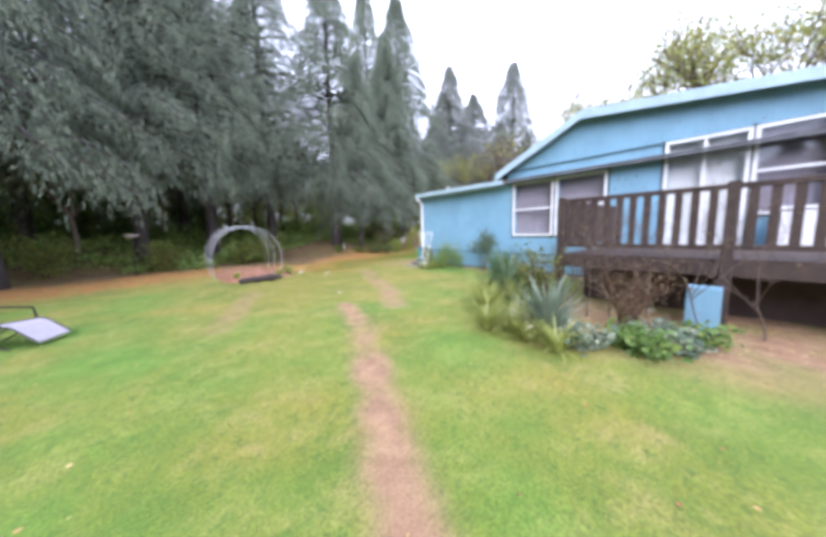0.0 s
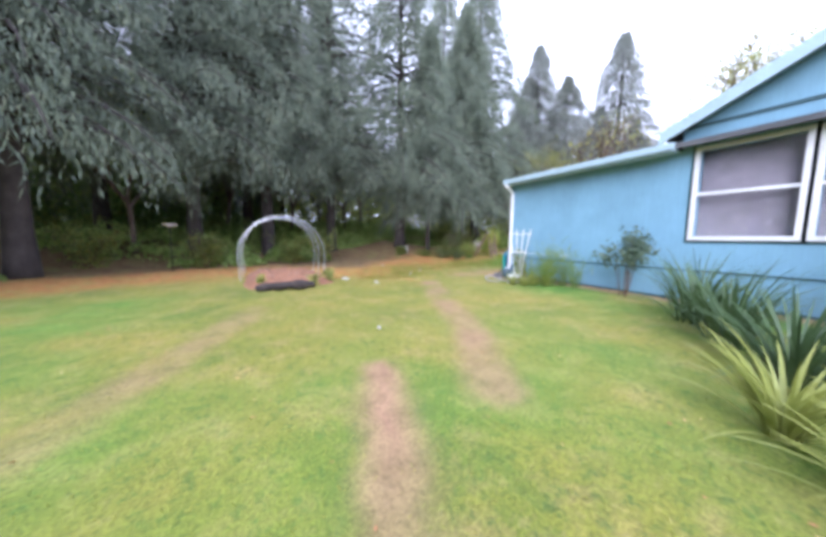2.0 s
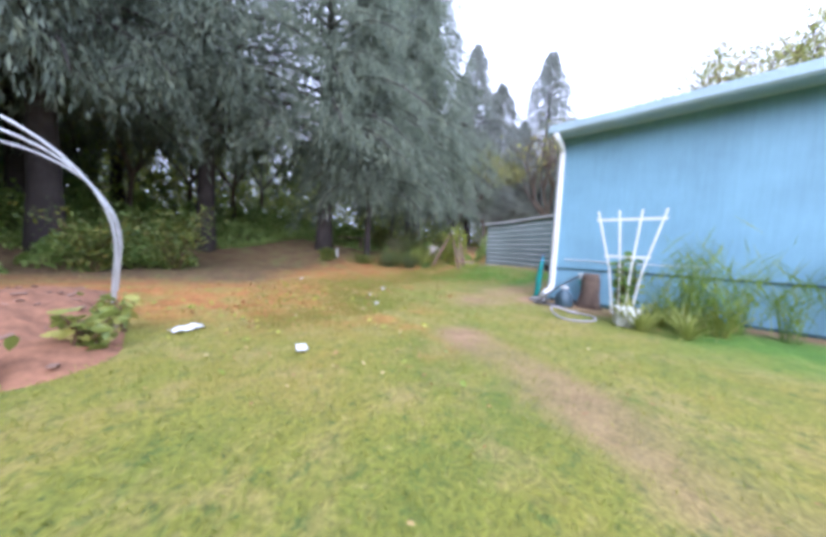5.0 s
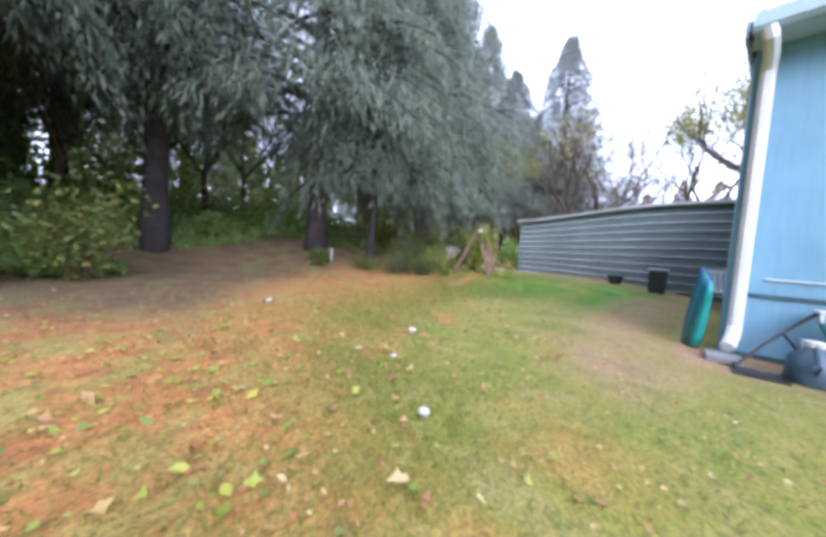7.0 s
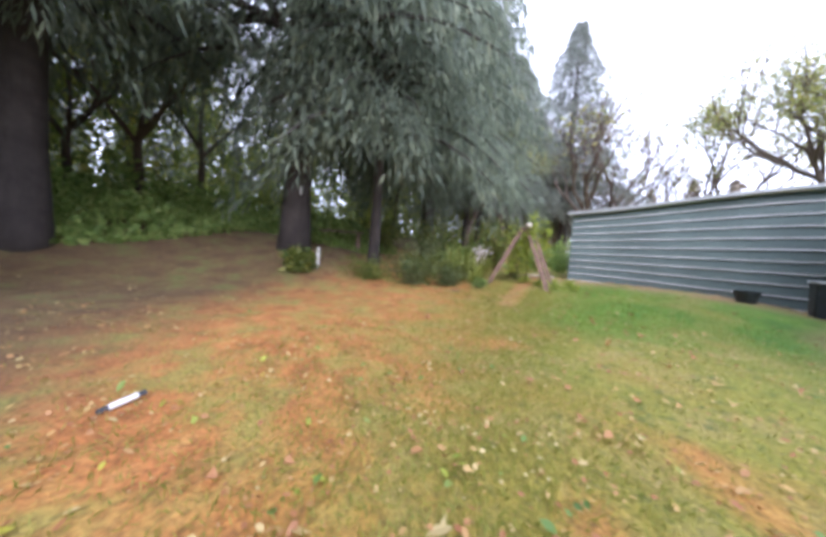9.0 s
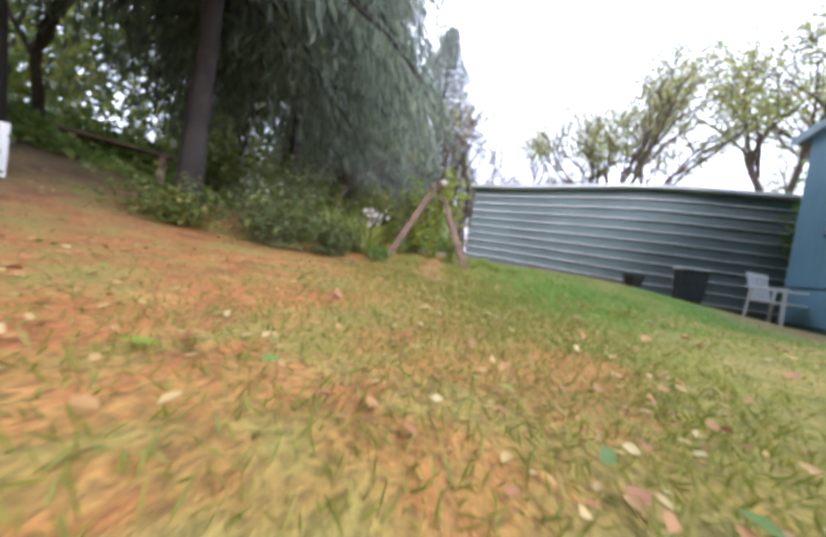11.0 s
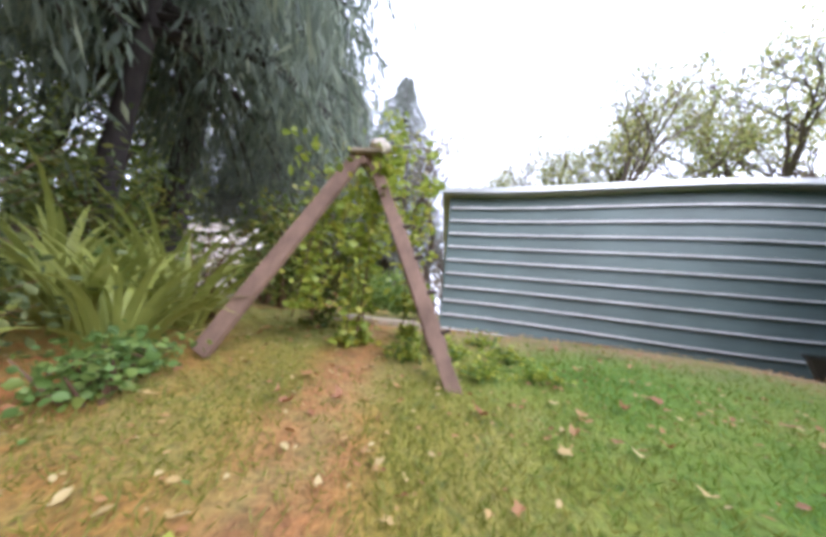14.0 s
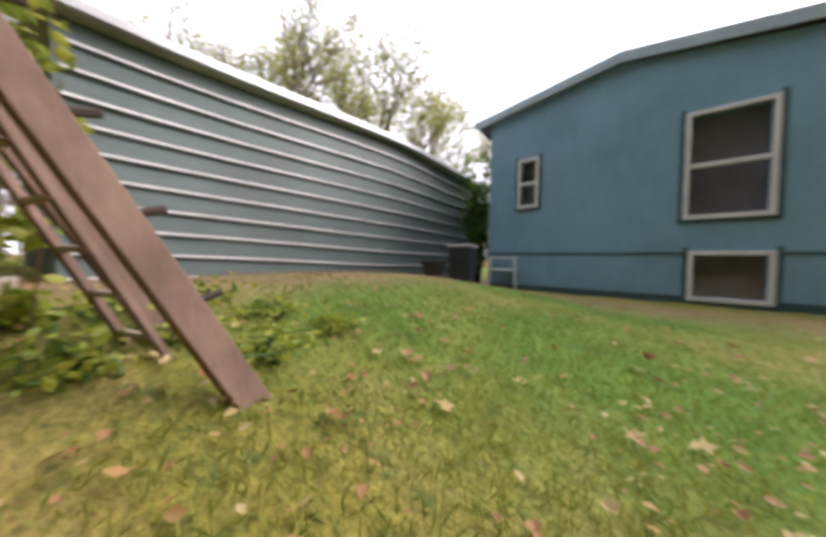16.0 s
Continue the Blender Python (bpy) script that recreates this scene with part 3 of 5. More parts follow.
def window(parent, m, w, h, trim=0.075, rails=1, blind=True, stile=0, cloth=None):
    """A window in a hole w wide and h high, origin at the hole's lower middle, facing -y; frame, glass and blind."""
    bm = bmesh.new()
    for x0, z0, x1, z1 in ((-w / 2 - trim, -trim, w / 2 + trim, 0.0), (-w / 2 - trim, h, w / 2 + trim, h + trim), (-w / 2 - trim, 0, -w / 2, h), (w / 2, 0, w / 2 + trim, h)):
        box(bm, x0, -0.035, z0, x1, 0.03, z1, 0.004)
    fr = part("window", bm, M_WHITE, parent, "white-framed window")
    fr.matrix_basis = m
    for k in range(rails):
        z = h * (k + 1) / (rails + 1)
        part("sash_rail", boxed(-w / 2, -0.015, z - 0.028, w / 2, 0.045, z + 0.028, 0.004), M_WHITE, fr)
    for k in range(stile):
        x = -w / 2 + w * (k + 1) / (stile + 1)
        part("stile", boxed(x - 0.035, -0.012, 0, x + 0.035, 0.048, h, 0.004), M_WHITE, fr)
    for s in (-1, 1):
        part("surround", boxed(s * (w / 2 + trim), -0.012, -trim - 0.05, s * (w / 2 + trim + 0.05), 0.0, h + trim + 0.05), M_TRIM_DARK, fr, "dark teal outer surround")
    part("surround", boxed(-w / 2 - trim, -0.012, -trim - 0.05, w / 2 + trim, 0.0, -trim), M_TRIM_DARK, fr)
    pane = part("pane", boxed(-w / 2, 0.05, 0, w / 2, 0.056, h), M_GLASS, fr)
    pane.visible_shadow = False
    if blind:
        part("blind", boxed(-w / 2 - 0.05, 0.17, -0.05, w / 2 + 0.05, 0.18, h + 0.05), cloth or M_CURTAIN, fr, "drawn white curtain" if cloth else "drawn lilac-grey blind")
    return fr


def on_side(y0, y1, z0):
    return pose(W1X, (y0 + y1) / 2, z0, 0, 0, -90)


def on_end(x0, x1, z0):
    return END_TURN @ pose((x0 + x1) / 2, W2Y, z0, 0, 0, 180)


for (a, b, c, d), rails, stile in ((W_A, 1, 0), (W_B, 1, 0), (W_D, 0, 1), (W_C, 1, 0)):
    window(house, on_side(a, b, c), b - a, d - c, rails=rails, stile=stile, cloth=M_WHITE if stile else None)
for (a, b, c, d), rails in ((W_T, 1), (W_S, 1), (W_H, 0)):
    window(house, on_end(a, b, c), b - a, d - c, trim=0.055, rails=rails)

# ---- deck ----
deck = thing("deck", "dark brown wooden deck with slatted railing", "deck")
DX0, DX1, DY0, DY1, DZ = 6.62, W1X - 0.03, -6.0, 3.10, 0.96
y = DY0
while y < DY1 - 0.13:
    part("deck_board", boxed(DX0, y, DZ - 0.035, DX1, y + 0.135, DZ), M_WOOD_DARK, deck)
    y += 0.143
part("rim_joist", boxed(DX0 - 0.04, DY0, DZ - 0.23, DX0 - 0.002, DY1, DZ - 0.04), M_WOOD_DARK, deck)
part("rim_joist", boxed(DX0 - 0.04, DY1 + 0.002, DZ - 0.23, DX1, DY1 + 0.04, DZ - 0.04), M_WOOD_DARK, deck)
for py in (0.87, -1.25, -3.35, 3.03):
    part("post", boxed(DX0 - 0.08, py - 0.06, -0.05, DX0 + 0.04, py + 0.06, 2.0, 0.008), M_WOOD_DARK, deck)
for px in (8.4, 10.1):
    part("post", boxed(px - 0.05, DY1 - 0.06, -0.05, px + 0.05, DY1 + 0.04, 2.02, 0.006), M_WOOD_DARK, deck)
for z0 in (1.90, 1.09):
    part("rail", boxed(DX0 - 0.05, DY0, z0, DX0 + 0.02, DY1, z0 + 0.07, 0.006), M_WOOD_DARK, deck)
    part("rail", boxed(DX0 + 0.02, DY1 - 0.05, z0, DX1, DY1 + 0.02, z0 + 0.07, 0.006), M_WOOD_DARK, deck)
slat = boxed(-0.018, -0.045, 1.16, 0.018, 0.045, 1.90)
first = part("baluster", slat, M_WOOD_DARK, deck)
first.location = (DX0 - 0.015, DY1 - 0.25, 0)
y = DY1 - 0.43
while y > DY0:
    o = obj("baluster", first.data, deck)
    o.location = (DX0 - 0.015, y, 0)
    y -= 0.18
x = DX0 + 0.2
while x < DX1:
    o = obj("baluster", first.data, deck)
    o.matrix_basis = pose(x, DY1 - 0.015, 0, 0, 0, 90)
    x += 0.18
part("skirt_panel", boxed(DX0 + 0.9, DY0, -0.2, DX0 + 0.94, DY1 - 0.2, DZ - 0.05), M_WOOD_DARK, deck, "dark boards closing the space under the deck")
tagged(part("footing_block", boxed(6.22, 0.87, -0.1, 6.48, 1.21, 0.60, 0.012), M_SIDING), "turquoise-painted footing block beside the deck post", "block")

chest = thing("deck_box", "white slatted storage box standing on the deck", "storage box", (9.75, -0.45, DZ))
part("body", boxed(-0.32, -0.75, 0.0, 0.32, 0.75, 0.72, 0.012), M_WHITE, chest)
part("lid", boxed(-0.35, -0.78, 0.725, 0.35, 0.78, 0.78, 0.012), M_WHITE, chest)

# ---- shed ----
shed = thing("shed", "long green-grey sheet-metal shed, lapped courses with highlights coloured in", "shed")
N_COURSE = 10


def shed_base(y):
    return 0.34 + (0.18 - 0.34) * smooth(SHED_Y0, 11.5, y) if y < SHED_Y0 else 0.34


def shed_top(y):
    return 2.10 + 0.36 * smooth(SHED_Y0 + 0.4, 11.2, y)


stations = [SHED_Y0 - i * (SHED_Y0 - SHED_Y1) / 14 for i in range(15)]
for c in range(N_COURSE):
    vs, fs, mi = [], [], []
    for yy in stations:
        b, t = shed_base(yy), shed_top(yy)
        z0, z1 = b + (t - b) * c / N_COURSE, b + (t - b) * (c + 1) / N_COURSE
        wob = 0.006 * noise.noise(Vector((yy * 1.3, c * 2.1, 0)))
        vs += [(SHED_X + 0.006 + wob, yy, z1), (SHED_X - 0.026 + wob, yy, z0 + 0.032), (SHED_X - 0.028 + wob, yy, z0 + 0.012), (SHED_X - 0.006 + wob, yy, z0), (SHED_X + 0.03, yy, z0), (SHED_X + 0.03, yy, z1)]
    for i in range(len(stations) - 1):
        for q in range(5):
            a = i * 6 + q
            fs.append((a, a + 1, a + 7, a + 6))
            # the lip face takes the painted highlight, the rest the sheet colour
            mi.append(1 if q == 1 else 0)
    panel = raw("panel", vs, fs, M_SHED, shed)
    panel.data.materials.append(M_RIB_GLINT)
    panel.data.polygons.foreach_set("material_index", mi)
part("wall", boxed(SHED_X + 0.032, SHED_Y1, -0.1, SHED_X + 0.10, SHED_Y0 - 0.01, 2.08), M_SHED, shed)
part("wall", boxed(SHED_X + 0.10, SHED_Y0 - 0.06, -0.1, SHED_X + 4.2, SHED_Y0 - 0.01, 2.10), M_SHED, shed)
part("wall", boxed(SHED_X + 0.10, SHED_Y1, -0.1, SHED_X + 4.2, SHED_Y1 + 0.06, 2.40), M_SHED, shed)
part("corner_trim", boxed(SHED_X - 0.035, SHED_Y0 - 0.015, 0.2, SHED_X + 0.05, SHED_Y0 + 0.012, 2.1, 0.004), M_SHED, shed)
rv, rf = [], []
for yy in [SHED_Y0 + 0.12] + stations[1:-1] + [SHED_Y1 - 0.1]:
    t = shed_top(yy)
    rv += [(SHED_X - 0.14, yy, t + 0.015), (SHED_X - 0.14, yy, t + 0.085), (SHED_X + 2.2, yy, t + 0.30), (SHED_X + 4.4, yy, t + 0.05), (SHED_X + 4.4, yy, t)]
for i in range(len(stations) - 1):
    rf += [(i * 5 + q, i * 5 + (q + 1) % 5, i * 5 + 5 + (q + 1) % 5, i * 5 + 5 + q) for q in range(5)]
rf += [(0, 1, 2, 3, 4), tuple(len(rv) - 5 + q for q in (4, 3, 2, 1, 0))]
raw("roof", rv, rf, M_TIN, shed, "bright galvanised low roof")


# ---- plants ----
def quads_mesh(name, c, u, v, mat, parent=None, label="", fold=0.0):
    """Diamond leaves: centres c, half-lengths u and half-widths v, as arrays of vectors."""
    n = len(c)
    nrm = np.cross(u, v)
    nrm /= np.linalg.norm(nrm, axis=1, keepdims=True) + 1e-9
    wv = np.linalg.norm(v, axis=1, keepdims=True)
    pts = np.stack([c - u, c + v - 0.15 * u + nrm * wv * fold, c + u, c - v - 0.15 * u + nrm * wv * fold], 1).reshape(-1, 3)
    me = bpy.data.meshes.new(name)
    me.vertices.add(4 * n)
    me.vertices.foreach_set("co", pts.ravel().astype(np.float32))
    idx = (np.arange(n)[:, None] * 4 + np.array([0, 1, 2, 0, 2, 3])).ravel()
    me.loops.add(6 * n)
    me.loops.foreach_set("vertex_index", idx.astype(np.int32))
    me.polygons.add(2 * n)
    me.polygons.foreach_set("loop_start", np.arange(0, 6 * n, 3, dtype=np.int32))
    me.update(calc_edges=True)
    me.materials.append(mat)
    ob = obj(name, me, parent)
    return tagged(ob, label) if label else ob


def leaf_mesh(name, c, u, v, mat, parent=None):
    """Pointed oval leaves, creased along the middle and cupped: centres c, half-lengths u, half-widths v."""
    n = len(c)
    nrm = np.cross(u, v)
    nrm /= np.linalg.norm(nrm, axis=1, keepdims=True) + 1e-9
    lift = nrm * np.linalg.norm(v, axis=1, keepdims=True) * 0.35
    pts = np.stack([c - u, c - 0.35 * u + 0.9 * v + lift, c + 0.35 * u + 0.8 * v + lift, c + u + 0.5 * lift, c + 0.35 * u - 0.8 * v + lift, c - 0.35 * u - 0.9 * v + lift, c], 1).reshape(-1, 3)
    me = bpy.data.meshes.new(name)
    me.vertices.add(7 * n)
    me.vertices.foreach_set("co", pts.ravel().astype(np.float32))
    idx = (np.arange(n)[:, None] * 7 + np.array([6, 0, 1, 6, 1, 2, 6, 2, 3, 6, 3, 4, 6, 4, 5, 6, 5, 0])).ravel()
    me.loops.add(18 * n)
    me.loops.foreach_set("vertex_index", idx.astype(np.int32))
    me.polygons.add(6 * n)
    me.polygons.foreach_set("loop_start", np.arange(0, 18 * n, 3, dtype=np.int32))
    me.update(calc_edges=True)
    me.materials.append(mat)
    return obj(name, me, parent)


def rand_dirs(rng, n):
    d = rng.normal(size=(n, 3))
    return d / np.linalg.norm(d, axis=1, keepdims=True)


def conifer(height, reach, trunk_r, clear, seed, droop=0.42, branches=110, sprays=26, mat=None, lean=0.0, fine=1.0):
    """A drooping conifer: tapered trunk with roots, limbs, and hanging sprays in tiers; origin at the foot."""
    rng = np.random.default_rng(seed)
    tree = thing("conifer_tree", "tall dark conifer with drooping branches", "tree")
    zs = np.linspace(-0.4, height, 12)
    pts = [(lean * z + 0.06 * trunk_r * math.sin(z * 1.1 + seed), 0.08 * trunk_r * math.cos(z * 0.9), z) for z in zs]
    rad = [trunk_r * (1.0 - 0.93 * max(0, z) / height) + (0.35 * trunk_r * math.exp(-max(z, 0) * 1.6)) for z in zs]
    pts.insert(1, (0, 0, 0.5)), rad.insert(1, trunk_r * 1.12)
    part("trunk", tube(pts, rad, 12), M_BARK, tree, "dark furrowed trunk", True)
    lim = bmesh.new()
    C, U, V = [], [], []
    for i in range(branches):
        f = (i + rng.random()) / branches
        z = clear + (height - clear) * f ** 1.15
        a = i * 2.399 + rng.normal() * 0.3
        length = reach * (1 - ((z - clear) / (height - clear)) ** 1.3) * (0.7 + 0.45 * rng.random()) + 0.25
        out = np.array([math.cos(a), math.sin(a), 0.0])
        side = np.array([-out[1], out[0], 0.0])
        s = np.linspace(0, 1, 6)
        lift = 0.10 * length
        curve = np.outer(s * length, out) + np.stack([0 * s, 0 * s, z + lift * np.sin(s * 2.2) - droop * length * s ** 2.0], 1)
        curve[:, 0] += lean * z
        tube([tuple(p) for p in curve], list(np.linspace(0.012 + 0.018 * length, 0.008, 6)), 5, lim, False)
        m = max(6, int(sprays * (0.45 + 0.55 * length / reach)))
        u = 0.16 + 0.84 * rng.random(m) ** 0.75
        base = np.stack([np.interp(u, s, curve[:, q]) for q in range(3)], 1)
        width = (0.10 + 0.30 * (1 - u)) * length
        off = (rng.random(m) * 2 - 1) * width
        base += off[:, None] * side + (rng.random((m, 1)) - 0.6) * 0.12 * np.array([0, 0, 1])
        string = np.stack([0.26 * out[0] + 0.3 * np.sign(off) * side[0] * rng.random(m), 0.26 * out[1] + 0.3 * np.sign(off) * side[1] * rng.random(m), -0.9 - 0.2 * rng.random(m)], 1) + rng.normal(size=(m, 3)) * 0.13
        reachdown = 3 + 6 * rng.random(m) * (0.6 + 0.4 * u)
        for layer in range(9):
            k = reachdown > layer
            q = int(k.sum())
            if not q:
                continue
            hang = string[k] + rng.normal(size=(q, 3)) * 0.24
            hang /= np.linalg.norm(hang, axis=1, keepdims=True)
            ln = (0.07 + 0.10 * rng.random(q))[:, None] * fine
            wd = np.cross(hang, rand_dirs(rng, q))
            wd /= np.linalg.norm(wd, axis=1, keepdims=True) + 1e-9
            start = base[k] + rng.normal(size=(q, 3)) * np.array([0.05, 0.05, 0.07]) + string[k] * (layer - 1.0) * 0.125
            C.append(start + hang * ln)
            U.append(hang * ln)
            V.append(wd * (0.009 + 0.015 * rng.random(q))[:, None] * fine)
    part("branchwork", lim, M_BARK, tree)
    quads_mesh("crown", np.concatenate(C), np.concatenate(U), np.concatenate(V), mat or M_CONIFER, tree, "dark green hanging sprays", 0.3)
    return tree


def broadleaf(height, spread, trunk_r, seed, leaves=2600, mat=None, size=0.09, name="broadleaf_tree", label="slender broadleaf tree with sparse autumn leaves", fork=0.3, depth=4, leaf_from=2, tilt=0.55):
    """A branching tree with open crown; origin at the foot."""
    rng = np.random.default_rng(seed)
    tree = thing(name, label, "tree")
    bm, tips = bmesh.new(), []

    def grow(p, d, length, r, level):
        n = 4
        pts, rr = [tuple(p)], [r]
        for i in range(n):
            d = d + rng.normal(size=3) * 0.13 + np.array([0, 0, 0.05])
            d /= np.linalg.norm(d)
            p = p + d * length / n
            pts.append(tuple(p))
            rr.append(r * (1 - 0.4 * (i + 1) / n))
            if level >= leaf_from:
                tips.append(p.copy())
        tube(pts, rr, 8 if level == 0 else 5 if level < 3 else 3, bm, level == 0)
        if level < depth:
            for j in range(3 if level else 4):
                a = rng.random() * math.tau
                q = d + tilt * np.array([math.cos(a), math.sin(a), rng.random() * 0.5 - 0.1]) * (1 + 0.5 * rng.random())
                grow(p - d * length * 0.25 * rng.random(), q / np.linalg.norm(q), length * (0.62 + 0.2 * rng.random()), r * 0.55, level + 1)

    grow(np.array([0, 0, -0.2]), np.array([0, 0, 1.0]), height * fork, trunk_r, 0)
    part("trunk", bm, M_TWIG, tree, "grey-brown trunk and bare limbs")
    tips = np.array(tips)
    if leaves:
        pick = tips[rng.integers(0, len(tips), leaves)] + rng.normal(size=(leaves, 3)) * 0.22
        d = rand_dirs(rng, leaves)
        w = np.cross(d, rand_dirs(rng, leaves))
        w /= np.linalg.norm(w, axis=1, keepdims=True) + 1e-9
        k = (0.6 + 0.8 * rng.random(leaves))[:, None] * size
        quads_mesh("crown", pick, d * k, w * k * 0.55, mat or M_AUTUMN, tree, "thin yellow-green leaves", 0.25)
    return tree


def shrub(name, label, category, at, radius, height, seed, leaves, size, mat, stems=14, aspect=0.5, stem_mat=None, thick=1.0, upright=0.0, low=0.25):
    """A bush: bent stems from the foot and leaves massed round them."""
    rng = np.random.default_rng(seed)
    ob = thing(name, label, category, at)
    bm = bmesh.new()
    ends = []
    for i in range(stems):
        a, f = rng.random() * math.tau, 0.3 + 0.7 * rng.random()
        tip = np.array([math.cos(a) * radius * f, math.sin(a) * radius * f, height * (0.55 + 0.45 * rng.random())])
        mid = tip * np.array([0.35, 0.35, 0.55]) + rng.normal(size=3) * 0.04
        tube([(0.06 * math.cos(a), 0.06 * math.sin(a), -0.05), tuple(mid), tuple(tip)], [0.014 * thick, 0.009 * thick, 0.004 * thick], 4, bm, False)
        if stems <= 20:
            part("stem", bm, stem_mat or M_STEM, ob)
            bm = bmesh.new()
        for u in np.linspace(low, 1, 6):
            ends.append(mid * min(1, u * 2) if u < 0.5 else mid + (tip - mid) * (u * 2 - 1))
    if stems > 20:
        part("stemwork", bm, stem_mat or M_STEM, ob)
    ends = np.array(ends)
    if leaves:
        c = ends[rng.integers(0, len(ends), leaves)] + rng.normal(size=(leaves, 3)) * radius * 0.2
        c[:, 2] = np.clip(c[:, 2], 0.03, None)
        d = rand_dirs(rng, leaves)
        d[:, 2] = d[:, 2] * 0.5 + upright
        d /= np.linalg.norm(d, axis=1, keepdims=True)
        w = np.cross(d, rand_dirs(rng, leaves))
        w /= np.linalg.norm(w, axis=1, keepdims=True) + 1e-9
        k = (0.6 + 0.8 * rng.random(leaves))[:, None] * size
        if aspect > 0.2:
            leaf_mesh("foliage", c, d * k, w * k * aspect, mat, ob)
        else:
            quads_mesh("foliage", c, d * k, w * k * aspect, mat, ob, "", 0.25)
    return ob


def sword_plant(name, label, category, at, n, length, width, seed, mat, rise=0.6, droop=0.7, spread=0.08, group=""):
    """A rosette of long tapering leaves that arch outwards."""
    rng = np.random.default_rng(seed)
    ob = thing(name, label, category, at, group=group)
    vs, fs = [], []
    for i in range(n):
        a = rng.random() * math.tau
        el = math.radians(15 + 75 * rng.random() ** (1.2 - rise))
        ln, wd = length * (0.65 + 0.5 * rng.random()), width * (0.7 + 0.6 * rng.random())
        out, side = np.array([math.cos(a), math.sin(a), 0]), np.array([-math.sin(a), math.cos(a), 0])
        p = np.array([math.cos(a), math.sin(a), 0]) * spread * rng.random()
        e, b0 = el, len(vs)
        steps = 6
        for s in range(steps + 1):
            f = s / steps
            w = wd * (1 - f ** 1.8) * (0.55 + 0.9 * min(f * 3, 1) * 0.5) + 0.001
            keel = np.array([0, 0, -0.25 * w])
            vs += [tuple(p + side * w), tuple(p + keel), tuple(p - side * w)]
            p = p + (out * math.cos(e) + np.array([0, 0, math.sin(e)])) * ln / steps
            e -= droop * (0.4 + rng.random() * 0.6) * 1.6 / steps
        for s in range(steps):
            q = b0 + s * 3
            fs += [(q, q + 1, q + 4, q + 3), (q + 1, q + 2, q + 5, q + 4)]
    if width > 0.012:
        for i in range(n):
            q = i * 3 * (steps + 1)
            k = i * 2 * steps
            raw("leaf", vs[q:q + 3 * (steps + 1)], [tuple(v - q for v in f) for f in fs[k:k + 2 * steps]], mat, ob)
    else:
        raw("foliage", vs, fs, mat, ob)
    return ob


def plant_at(ob, x, y, turn=0.0, size=1.0, sink=0.0):
    ob.matrix_basis = pose(x, y, ground_z(x, y) - sink, 0, 0, turn) @ Matrix.Diagonal((size, size, size, 1))
    return ob


def plant_copy(ob, x, y, turn=0.0, size=1.0):
    o = copy_thing(ob, Matrix.Identity(4))
    return plant_at(o, x, y, turn, size)


# ---- the wood ----
cedar = conifer(19.0, 4.6, 0.31, 4.2, 11, branches=190, sprays=70)
plant_at(cedar, 10.75, 20.2, 20, 1.0)
fir = conifer(22.0, 4.6, 0.29, 4.5, 23, droop=0.36, branches=190, sprays=70)
plant_at(fir, 6.8, 21.6, 0, 1.0)
young = conifer(13.0, 2.6, 0.125, 2.9, 37, droop=0.5, branches=150, sprays=60)
plant_at(young, 11.95, 18.75, 0, 1.0)
plant_copy(young, 15.7, 20.2, 150, 1.25)
for x, y, a, s in ((19.2, 23.0, 130, 1.15), (3.3, 20.4, 200, 1.0), (-3.0, 15.8, 75, 0.95), (-8.8, 9.2, 310, 1.0)):
    plant_copy(cedar, x, y, a, s)
for x, y, a, s in ((0.4, 19.4, 60, 1.0), (-6.2, 12.6, 160, 0.95), (-3.5, 22.5, 280, 1.0), (4.6, 28.6, 20, 0.9), (0.6, 26.5, 220, 0.9), (-6.5, 19.0, 330, 1.0), (2.4, 24.2, 140, 0.95), (9.0, 33.0, 120, 1.0), (20.5, 30.0, 100, 1.2), (-10.5, 15.5, 35, 1.0), (-11.5, 4.0, 120, 1.0)):
    plant_copy(fir, x, y, a, s)
# conifers beyond the shed, their haze put into a paler crown colour
hazed_crowns = {}
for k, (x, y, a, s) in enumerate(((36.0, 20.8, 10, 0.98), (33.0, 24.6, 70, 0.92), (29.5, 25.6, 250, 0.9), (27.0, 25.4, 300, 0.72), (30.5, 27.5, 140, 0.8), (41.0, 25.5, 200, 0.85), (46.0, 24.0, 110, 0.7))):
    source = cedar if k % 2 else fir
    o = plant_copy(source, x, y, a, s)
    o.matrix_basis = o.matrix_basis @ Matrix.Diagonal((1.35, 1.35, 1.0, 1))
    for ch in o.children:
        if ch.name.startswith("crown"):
            if source.name not in hazed_crowns:
                hazed_crowns[source.name] = ch.data.copy()
                hazed_crowns[source.name].materials[0] = M_CONIFER_HAZED
            ch.data = hazed_crowns[source.name]

